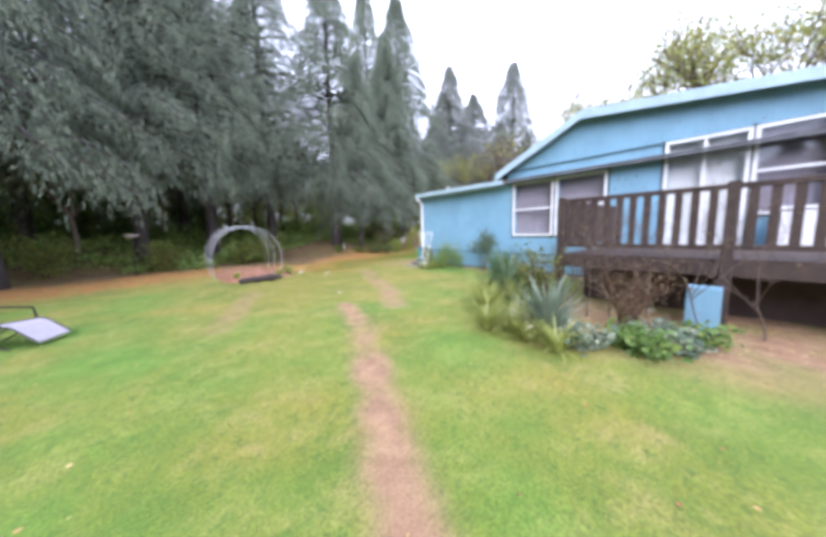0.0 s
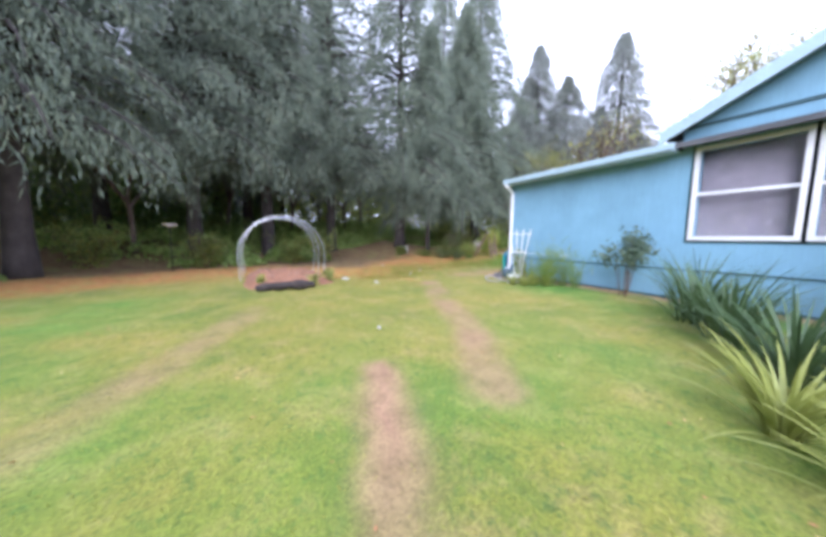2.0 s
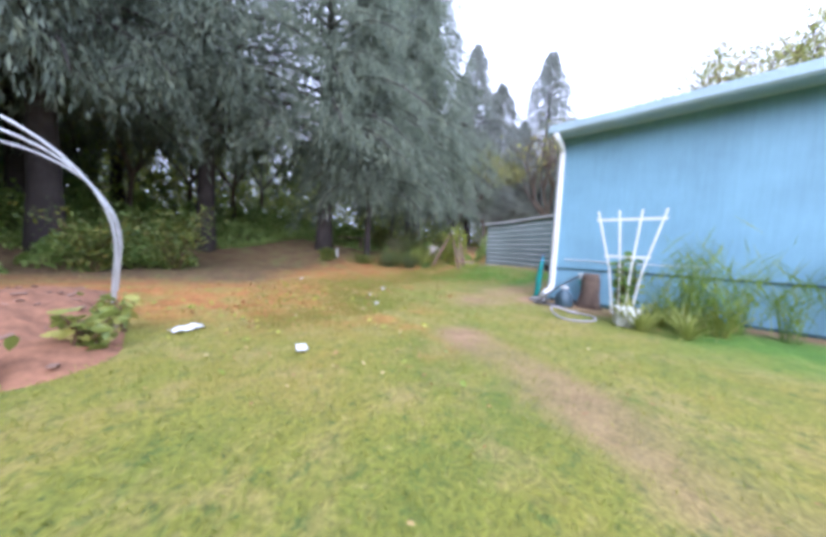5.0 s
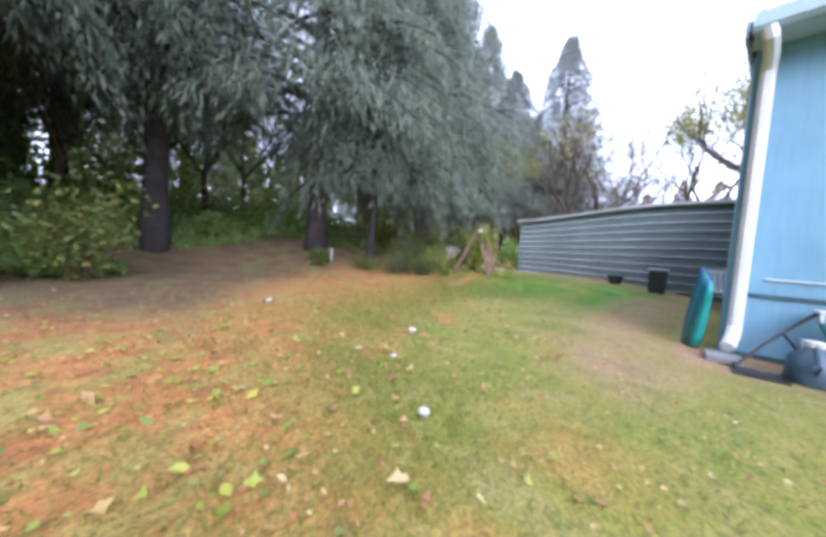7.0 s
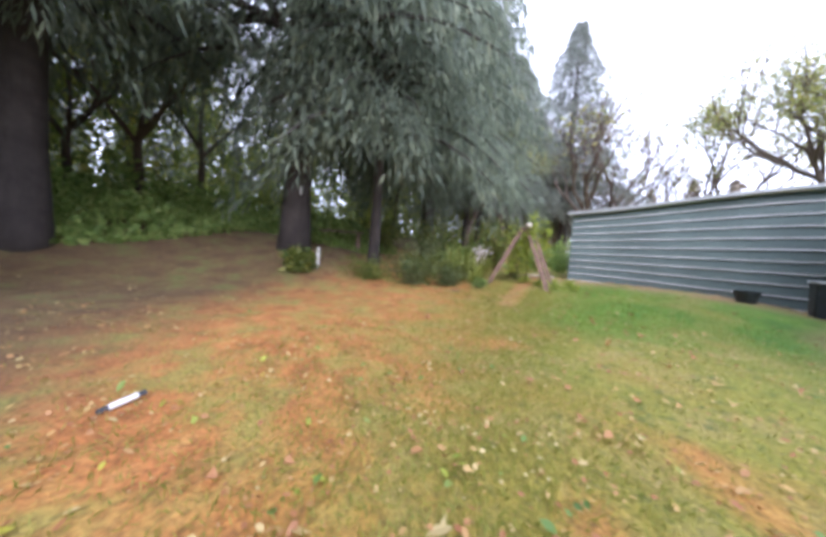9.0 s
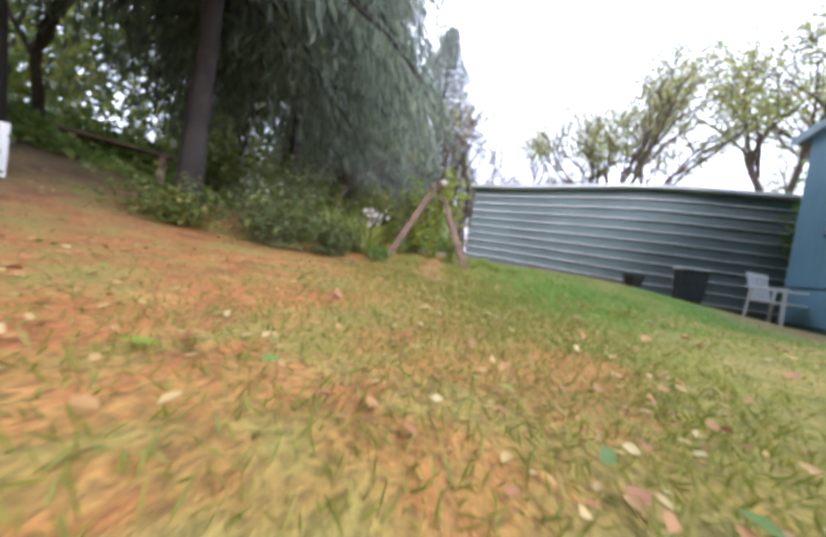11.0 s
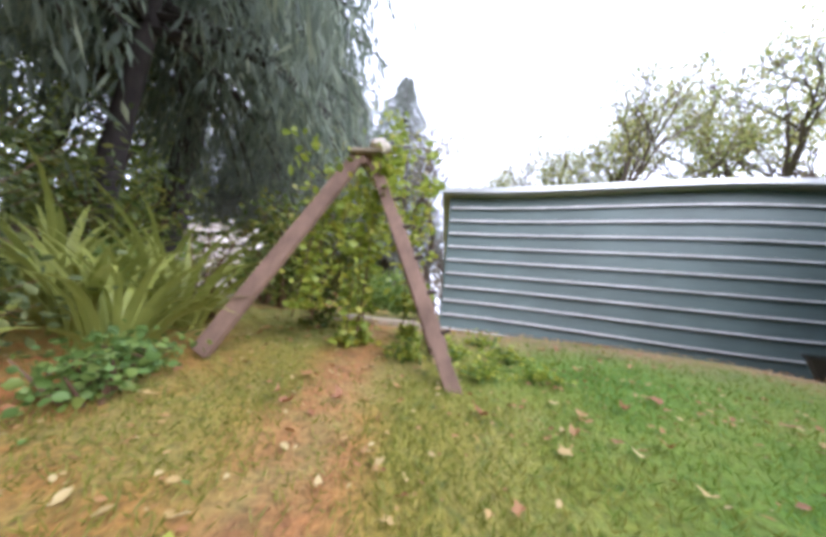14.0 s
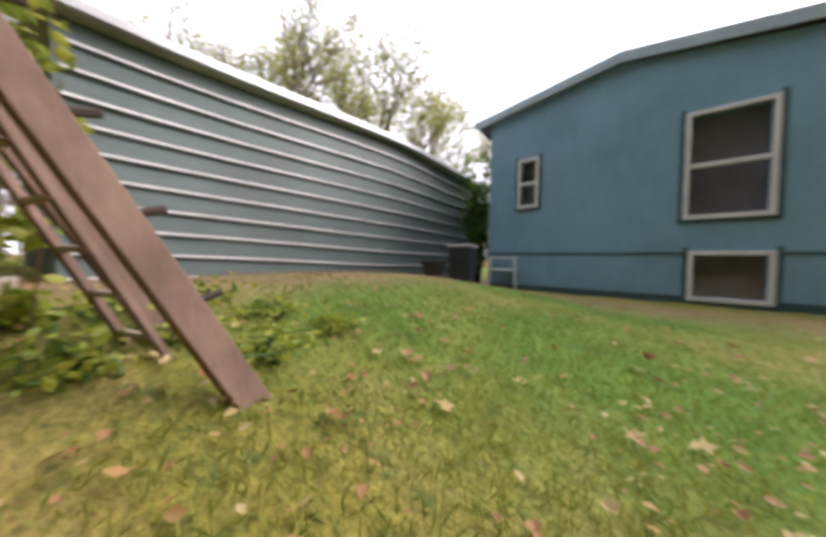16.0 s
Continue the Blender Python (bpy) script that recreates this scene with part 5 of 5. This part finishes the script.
bm = bmesh.new()
N = 26
grid = [[bm.verts.new((2.3 + 2.3 * i / N, 11.05 + 3.9 * j / N, -0.05 + 0.30 * (max(0.0, 1 - abs(2 * i / N - 1) ** 4) * max(0.0, 1 - abs(2 * j / N - 1) ** 4)) * (0.75 + 0.5 * noise.noise(Vector((i * 0.4, j * 0.4, 2)))))) for i in range(N + 1)] for j in range(N + 1)]
for j in range(N):
    for i in range(N):
        bm.faces.new((grid[j][i], grid[j][i + 1], grid[j + 1][i + 1], grid[j + 1][i]))
bed = thing("mulch_bed", "raised bed of orange bark mulch under hoops", "garden bed")
mound = part("mulch", bm, M_MULCH, bed, "", True)
chip = None
rng = random.Random(21)
for i in range(140):
    v = mound.data.vertices[rng.randrange(len(mound.data.vertices))].co
    if v.z < 0.03:
        continue
    if chip is None:
        chip = boxed(-0.05, -0.018, -0.006, 0.05, 0.018, 0.008, 0.004)
        chip = part("bark_chip", chip, M_WOOD_RED, bed)
        o = chip
    else:
        o = obj("bark_chip", chip.data, bed)
    o.matrix_basis = pose(v.x + rng.uniform(-0.04, 0.04), v.y + rng.uniform(-0.04, 0.04), v.z + 0.008, rng.uniform(-25, 25), rng.uniform(-25, 25), rng.uniform(0, 360))
rng = np.random.default_rng(3)
pts = [(2.62, 10.80, 0.07), (3.02, 10.74, 0.10), (3.45, 10.71, 0.115), (3.84, 10.68, 0.10)]
fine = [Vector(a).lerp(Vector(b), t / 5) for a, b in zip(pts, pts[1:]) for t in range(5)] + [Vector(pts[-1])]
bm = tube(fine, [(0.10 + 0.018 * math.sin(1.3 * i)) * (0.55 + 0.45 * min(1.0, i / 3.0, (len(fine) - 1 - i) / 2.0)) for i in range(len(fine))], 14)
for v in bm.verts:
    v.co += Vector((noise.noise(v.co * 9), noise.noise(v.co * 9 + Vector((5, 0, 0))), noise.noise(v.co * 7 + Vector((0, 9, 0))))) * 0.035 + Vector((0, 0, 0.02 * noise.noise(v.co * 22)))
tagged(part("log", bm, M_LOG, None, "", True), "dark rotten log edging the mulch bed", "log")
for i, (x, y) in enumerate(((4.35, 11.6), (4.5, 12.2), (3.9, 11.25), (2.7, 11.7))):
    shrub("weed", "small yellowing weed by the mulch bed", "plant", standing(x, y), 0.2, 0.3, 120 + i, 90, 0.05, M_LILY, 8)

feeder = thing("bird_feeder", "pale dish on a slim dark pole at the wood's edge", "bird feeder", standing(0.2, 16.0))
part("pole", tube([(0, 0, -0.1), (0, 0, 1.55)], 0.016, 6), M_TUBE, feeder)
part("dish", lathe([(0.02, 1.50), (0.20, 1.56), (0.22, 1.60), (0.19, 1.60), (0.02, 1.55)], 16), M_LID, feeder)


def sun_lounger(at, turn):
    ob = thing("sun_lounger", "reclining lawn lounger with pale mesh sling", "lounger", at, turn)
    ob.scale = (0.86, 0.86, 0.86)
    prof = [(0.0, 0.10), (0.28, 0.34), (0.36, 0.37), (0.95, 0.30), (1.05, 0.33), (1.40, 0.92)]
    for a, b, nm in ((0, 2, "leg_rest"), (2, 4, "seat"), (4, 5, "backrest")):
        bm = bmesh.new()
        for (x0, z0), (x1, z1) in zip(prof[a:b + 1], prof[a + 1:b + 1]):
            vs = [bm.verts.new(v) for v in ((x0, -0.27, z0), (x1, -0.27, z1), (x1, 0.27, z1), (x0, 0.27, z0), (x0, -0.27, z0 - 0.02), (x1, -0.27, z1 - 0.02), (x1, 0.27, z1 - 0.02), (x0, 0.27, z0 - 0.02))]
            for f in ((0, 1, 2, 3), (7, 6, 5, 4), (0, 4, 5, 1), (2, 6, 7, 3), (1, 5, 6, 2), (0, 3, 7, 4)):
                bm.faces.new([vs[k] for k in f])
        part(nm, bm, M_SLING, ob)
    part("pillow", tube([(1.38, -0.2, 0.90), (1.38, 0.2, 0.90)], 0.075, 10), M_SLING, ob)
    for s in (-0.29, 0.29):
        part("side_rail", tube([(x, s, z) for x, z in prof], 0.014, 6), M_TUBE, ob)
        part("armrest", tube([(0.42, s, 0.36), (0.46, s, 0.56), (0.95, s, 0.60), (1.18, s, 0.58)], 0.018, 6), M_TUBE, ob)
        part("leg", tube([(0.30, s, 0.36), (0.95, s, 0.0)], 0.014, 6), M_TUBE, ob)
        part("leg", tube([(1.02, s, 0.33), (0.35, s, 0.0)], 0.014, 6), M_TUBE, ob)
    return ob


sun_lounger(standing(-0.38, 7.25), 152)


def plastic_chair(at, turn):
    ob = thing("garden_chair", "white moulded plastic garden chair by the house", "chair", at, turn)
    ob.scale = (0.9, 0.9, 0.9)
    part("seat", boxed(-0.25, -0.24, 0.36, 0.25, 0.24, 0.395, 0.012), M_WHITE, ob)
    for k in range(5):
        x = -0.2 + 0.1 * k
        part("back_slat", boxed(x - 0.036, 0.0, 0.0, x + 0.036, 0.018, 0.5, 0.006, pose(0, 0.22, 0.38, -14)), M_WHITE, ob)
    part("top_rail", boxed(-0.26, 0.0, 0.44, 0.26, 0.022, 0.53, 0.01, pose(0, 0.216, 0.38, -14)), M_WHITE, ob)
    for sx in (-1, 1):
        part("armrest", boxed(sx * 0.29 - 0.035, -0.26, 0.60, sx * 0.29 + 0.035, 0.30, 0.63, 0.01), M_WHITE, ob)
        for y0, top in ((-0.22, 0.60), (0.22, 0.60)):
            part("leg", tube([(sx * 0.30, y0 * 1.12, 0.0), (sx * 0.28, y0, top)], 0.024, 6), M_WHITE, ob)
    return ob


plastic_chair(standing(14.9, 10.5), -68)


def tub_with_lid(x, y):
    ob = thing("rubbish_bin", "black plastic bin with pale lid near the shed", "bin", standing(x, y))
    bm = bmesh.new()
    vs = []
    for z, h in ((0.0, 0.15), (0.06, 0.158), (0.54, 0.172), (0.56, 0.184)):
        vs.append([bm.verts.new((sx * h, sy * h, z)) for sx, sy in ((-1, -1), (1, -1), (1, 1), (-1, 1))])
    for a, b in zip(vs, vs[1:]):
        for k in range(4):
            bm.faces.new((a[k], a[(k + 1) % 4], b[(k + 1) % 4], b[k]))
    bm.faces.new(vs[0][::-1])
    bm.faces.new(vs[-1])
    bmesh.ops.bevel(bm, geom=list(bm.edges), offset=0.018, segments=2, affect="EDGES")
    part("body", bm, M_HULL, ob)
    part("lid", boxed(-0.195, -0.195, 0.565, 0.195, 0.195, 0.595, 0.012), M_LID, ob, "pale grey flat lid")
    return ob


tub_with_lid(15.18, 11.56)
pot = thing("plant_pot", "squat black plastic pot on the grass", "pot", standing(15.2, 12.42))
part("body", lathe([(0.12, 0.0), (0.165, 0.18), (0.18, 0.18), (0.18, 0.215), (0.155, 0.215), (0.14, 0.14), (0.02, 0.12)], 18), M_HULL, pot)

# things round the house corner
tarp = thing("folded_pool", "folded teal and blue vinyl pool leaning on the corner", "paddling pool", standing(10.32, 10.84))
for k in range(5):
    o = 0.05 * k
    pts = [(-0.12 + o + 0.03 * math.sin(s * 0.9 + k), 0.09 - 0.012 * s + 0.015 * k, 0.02 + (0.118 + 0.005 * k) * s) for s in range(7)]
    part("fold", tube(pts, [0.04, 0.05, 0.052, 0.048, 0.042, 0.032, 0.015], 8), M_BLUE if k % 3 == 1 else M_TEAL, tarp, "", True)
stump = thing("stump", "brown sawn stump against the wall", "stump", standing(10.02, 9.98))
bm = lathe([(0.22, -0.05), (0.175, 0.08), (0.145, 0.26), (0.14, 0.42), (0.13, 0.50), (0.11, 0.56), (0.03, 0.53)], 18)
for v in bm.verts:
    v.co += Vector((noise.noise(v.co * 8), noise.noise(v.co * 8 + Vector((4, 0, 0))), 1.3 * noise.noise(v.co * 6 + Vector((0, 7, 0))))) * 0.035
part("trunk", bm, M_STUMP, stump, "", True)
can = thing("watering_can", "blue-grey watering can with white cap beside the stump", "watering can", standing(9.72, 10.28))
part("body", lathe([(0.13, 0), (0.14, 0.02), (0.13, 0.20), (0.06, 0.27), (0.05, 0.29)], 16), M_CAN, can, "", True)
part("cap", lathe([(0.055, 0.29), (0.06, 0.30), (0.06, 0.335), (0.01, 0.34)], 12), M_WHITE, can, "white screw cap")
part("spout", tube([(0.09, 0, 0.06), (0.22, 0.02, 0.22), (0.28, 0.02, 0.30)], [0.02, 0.014, 0.02], 6), M_CAN, can)
part("handle", tube([(-0.09, 0, 0.06), (-0.19, 0, 0.18), (-0.06, 0, 0.30), (0.02, 0, 0.28)], 0.012, 6), M_CAN, can)


hose = thing("garden_hose", "pale grey garden hose in a loose loop on bare soil", "hose", standing(8.85, 9.9))
loop = [(0.27 * math.cos(0.4 * k) * (1 + 0.012 * k), 0.27 * math.sin(0.4 * k), 0.015 + 0.09 * max(0.0, math.sin(0.4 * k)) ** 2) for k in range(22)]
part("coil", tube(loop, 0.012, 6), M_SLING, hose, "", True)
tap = thing("garden_tap", "brass-white garden tap with green hose end", "tap")
part("pipe", tube([(W1X, 10.18, 0.50), (W1X - 0.12, 10.18, 0.50), (W1X - 0.14, 10.18, 0.44)], 0.018, 8), M_STEEL, tap)
part("wheel_handle", lathe([(0.01, 0.52), (0.045, 0.525), (0.045, 0.545), (0.01, 0.55)], 12, (W1X - 0.1, 10.18, 0.0)), M_WHITE, tap, "white tap handle")
part("hose_end", tube([(W1X - 0.14, 10.18, 0.44), (W1X - 0.17, 10.14, 0.34), (W1X - 0.2, 10.12, 0.12), (W1X - 0.35, 10.1, 0.03)], 0.016, 8), M_TEAL, tap, "green hose end")
barrow = thing("hand_cart", "dark tubular hand cart leaning on the wall", "cart", standing(9.95, 10.4))
part("frame", tube([(-0.30, 0.28, 0.03), (-0.10, 0.12, 0.22), (0.18, -0.12, 0.44), (0.30, -0.22, 0.52)], 0.013, 6), M_TUBE, barrow)
part("brace", tube([(0.05, 0.0, 0.33), (0.12, -0.2, 0.05)], 0.011, 6), M_TUBE, barrow)
part("plate", boxed(-0.45, 0.0, 0.0, -0.2, 0.3, 0.02), M_TUBE, barrow)
cable = thing("cable", "thin white cable along the turquoise wall", "cable")
part("run", tube([(W1X - 0.01, 10.5, 0.78), (W1X - 0.012, 9.6, 0.765), (W1X - 0.01, 8.6, 0.772)], 0.007, 6), M_WHITE, cable)
tagged(part("splash_block", boxed(9.72, 10.62, 0.0, 9.98, 10.86, 0.07, 0.015), M_CONCRETE), "grey splash block under the downspout", "block")


# ---- arbor ----
def arbor():
    ob = thing("arbor", "weathered A-shaped timber arbor of two ladder frames", "arbor")
    apex = (16.05, 1.50)
    for foot_y, foot_z, wide in ((15.42, 0.16, 0.075), (16.72, 0.27, 0.105)):
        for x in ((13.98, 14.42) if foot_y < 16 else (13.98,)):
            top_y = apex[0] if foot_y < 16 else apex[0] + 0.17
            d = Vector((0, top_y - foot_y, apex[1] - foot_z))
            ang = math.degrees(math.atan2(-(top_y - foot_y), apex[1] - foot_z))
            part("rail", boxed(-0.022, -wide / 2, -0.1, 0.022, wide / 2, d.length + 0.12, 0.004, pose(x, foot_y, foot_z, ang, 15)), M_WOOD_RED, ob)
    # the ladder leaning behind the slim leg, and the pegs that stand out of the leg
    lad = [Vector((14.30, 15.50, 0.22)), Vector((14.42, 15.86, 1.02))]
    for side in (0.0, 0.16):
        off = Vector((side, side * 0.25, 0.0))
        part("ladder_rail", tube([lad[0] + off, lad[1] + off], 0.016, 6), M_WOOD_RED, ob)
    for k in range(6):
        p = lad[0].lerp(lad[1], (k + 0.6) / 6.4)
        part("rung", tube([p - Vector((0.01, 0.0, 0.0)), p + Vector((0.17, 0.04, 0.0))], 0.011, 6), M_WOOD_PALE, ob, "pale weathered rung")
    for k in range(5):
        f = 0.2 + 0.15 * k
        p = Vector((13.98 + 0.38 * f, 15.42 + (apex[0] - 15.42) * f, 0.16 + (apex[1] - 0.16) * f))
        part("peg", tube([p + Vector((-0.01, -0.02, -0.01)), p + Vector((0.0, -0.085, 0.012))], 0.011, 6), M_WOOD_DARK, ob)
    part("top_board", boxed(14.26, apex[0] - 0.05, apex[1] + 0.05, 14.42, apex[0] + 0.19, apex[1] + 0.075, 0.005), M_WOOD_PALE, ob, "pale weathered board across the top")
    part("ridge_pole", tube([(14.28, 16.14, apex[1] + 0.0), (14.95, 16.14, apex[1] + 0.02)], 0.028, 6), M_WOOD_RED, ob)
    return ob


arbor()
bm = bmesh.new()
bmesh.ops.create_icosphere(bm, subdivisions=3, radius=0.075)
for v in bm.verts:
    v.co *= 1 + 0.42 * noise.noise(v.co * 13) + 0.2 * noise.noise(v.co * 31)
    v.co.z *= 0.7
b = tagged(part("rag_wad", bm, M_CLOTH, None, "", True), "pale pinkish crumpled cloth on the arbor's top", "cloth")
b.location = (14.33, 16.04, 1.62)
vine = shrub("vine", "bright yellow-green vine over the arbor", "vine", (14.45, 16.1, 0.25), 0.32, 1.75, 131, 900, 0.030, M_VINE, 7, 0.7, thick=0.3, low=0.04)
shrub("vine", "bright green vine on the arbor's side", "vine", (14.75, 15.75, 0.28), 0.22, 1.45, 132, 420, 0.030, M_VINE, 4, 0.7, thick=0.3, low=0.04)
shrub("vine", "yellow-green vine along the arbor's wide leg", "vine", (14.3, 16.4, 0.45), 0.28, 1.15, 134, 420, 0.030, M_VINE, 6, 0.7, thick=0.3, low=0.04)
shrub("vine", "leafy vine behind the arbor's wide leg", "vine", (14.95, 16.55, 0.3), 0.35, 1.6, 133, 900, 0.034, M_BROAD, 8, 0.7, thick=0.35, low=0.04)
for i, (x, y, ln, n) in enumerate(((13.85, 17.15, 0.8, 38), (14.0, 17.6, 0.95, 42), (14.4, 17.35, 0.9, 38), (14.7, 17.9, 1.1, 42), (14.15, 18.05, 1.1, 42))):
    sword_plant("ginger_lily", "tall clump of broad arching yellow-green leaves", "plant", standing(x, y), n, ln, 0.029, 140 + i, M_LILY, 0.75, 1.25, 0.16, group="broad-leaved clumps by the arbor")
for i, (x, y, r, h) in enumerate(((12.35, 17.85, 0.75, 0.5), (13.1, 18.3, 0.9, 1.1), (11.5, 18.25, 0.6, 0.3), (13.3, 17.45, 0.5, 0.45), (12.7, 18.0, 0.6, 0.7), (13.7, 18.5, 0.8, 1.6))):
    shrub("bush", "dark leafy bush on the shaded bank", "bush", standing(x, y), r, h, 190 + i, 1500, 0.027, M_BROAD if i in (2, 4) else M_DEEP, 14, thick=0.5)
for i, (x, y) in enumerate(((13.5, 16.72), (13.72, 16.86))):
    shrub("groundcover", "low pale-green clover at the path's edge", "plant", standing(x, y), 0.24, 0.16, 160 + i, 300, 0.02, M_BRUSH, 10, 0.8)
for i, (x, y) in enumerate(((14.15, 15.25), (14.45, 15.45), (14.3, 15.7), (14.5, 15.1), (14.8, 15.2), (14.75, 15.55), (14.2, 14.95))):
    shrub("leafy_weed", "low bright green weeds at the arbor's foot", "plant", standing(x, y), 0.17, 0.06, 170 + i, 170, 0.016, M_VINE, 9, 0.6, M_BRUSH)
shrub("phlox", "pale lilac flower heads among broad leaves", "plant", standing(14.75, 17.5), 0.26, 0.8, 182, 220, 0.04, M_CLOTH, 12)
plank = tagged(part("plank", boxed(15.35, 15.72, 0.0, 15.60, 16.75, 0.07, 0.008), M_WOOD_PALE), "pale weathered plank across the path", "plank")
plank.location.z = ground_z(15.5, 16.2) - 0.01
stake = thing("marker_stake", "short white marker stake at a tree's foot", "stake", standing(10.62, 18.95))
part("post", boxed(-0.025, -0.02, -0.05, 0.025, 0.02, 0.42, 0.006), M_WHITE, stake)

tagged(part("trunk_tag", boxed(-0.02, -0.006, -0.09, 0.02, 0.006, 0.09, 0.003), M_WHITE), "small white marker plate nailed to a trunk", "tag").matrix_basis = pose(10.66, 19.855, 2.0, 0, 0, 8)
bench = thing("bench", "low red-brown plank bench between the trunks", "bench", standing(12.6, 21.0), -35)
for k in range(3):
    part("plank", boxed(-0.65, -0.17 + 0.12 * k, 0.40, 0.65, -0.065 + 0.12 * k, 0.435, 0.005), M_WOOD_RED, bench)
for sx in (-0.5, 0.5):
    part("leg", boxed(sx - 0.05, -0.15, -0.1, sx + 0.05, 0.15, 0.395, 0.006), M_WOOD_RED, bench)
heap = thing("branch_heap", "grey broken twigs lying in the litter", "branches", standing(12.75, 16.95))
heap_rng = random.Random(7)
for k in range(11):
    a, ln = heap_rng.uniform(-0.5, 0.6), heap_rng.uniform(0.08, 0.19)
    cx, cy = heap_rng.uniform(-0.10, 0.10), heap_rng.uniform(-0.13, 0.13)
    part("twig", tube([(cx - ln * math.cos(a), cy - ln * math.sin(a), 0.012), (cx, cy, 0.03 + 0.05 * heap_rng.random()), (cx + ln * math.cos(a + 0.3), cy + ln * math.sin(a + 0.3), 0.015)], [0.005, 0.004, 0.002], 5), M_TWIG, heap)

# small pale caps and scraps on the lawn
caps = ((7.47, 12.62), (7.06, 11.94), (8.06, 12.99), (4.02, 7.1))
for i, (x, y) in enumerate(caps):
    cap = thing("mushroom", "pale round mushroom cap in the grass", "mushroom", standing(x, y), group="mushrooms on the lawn")
    s = 0.5 + 0.35 * ((i * 7) % 5) / 4
    part("cap", lathe([(0.01, 0.030 * s), (0.035 * s, 0.034 * s), (0.048 * s, 0.045 * s), (0.040 * s, 0.062 * s), (0.018 * s, 0.074 * s), (0.004, 0.076 * s)], 12), M_STONE, cap, "", True)
    part("stalk", tube([(0, 0, -0.01), (0.004, 0, 0.034 * s)], 0.010 * s, 6), M_STONE, cap)
for x, y, a, w in ((4.93, 11.93, 20, 0.12), (5.48, 10.87, 70, 0.08)):
    bm = bmesh.new()
    bmesh.ops.create_grid(bm, x_segments=8, y_segments=6, size=1.0)
    for v in bm.verts:
        v.co = Vector((v.co.x * w, v.co.y * w * 0.5, 0.02 + 0.035 * noise.noise(Vector((v.co.x * 1.4 + x, v.co.y * 1.4, y)))))
    bmesh.ops.solidify(bm, geom=bm.faces[:], thickness=0.004)
    scrap = tagged(part("paper_scrap", bm, M_WHITE, None, "", True), "crumpled white paper scrap on the lawn", "litter")
    scrap.matrix_basis = pose(*standing(x, y, 0.01), 0, 0, a)
stick = thing("painted_stick", "short black stick with a white band", "stick", standing(7.55, 15.4, 0.02), 25)
part("shaft", tube([(-0.09, 0, 0.0), (0.09, 0, 0.01)], 0.013, 8), M_HULL, stick)
part("band", tube([(-0.055, 0, 0.002), (0.055, 0, 0.008)], 0.0145, 8), M_WHITE, stick, "white painted band")
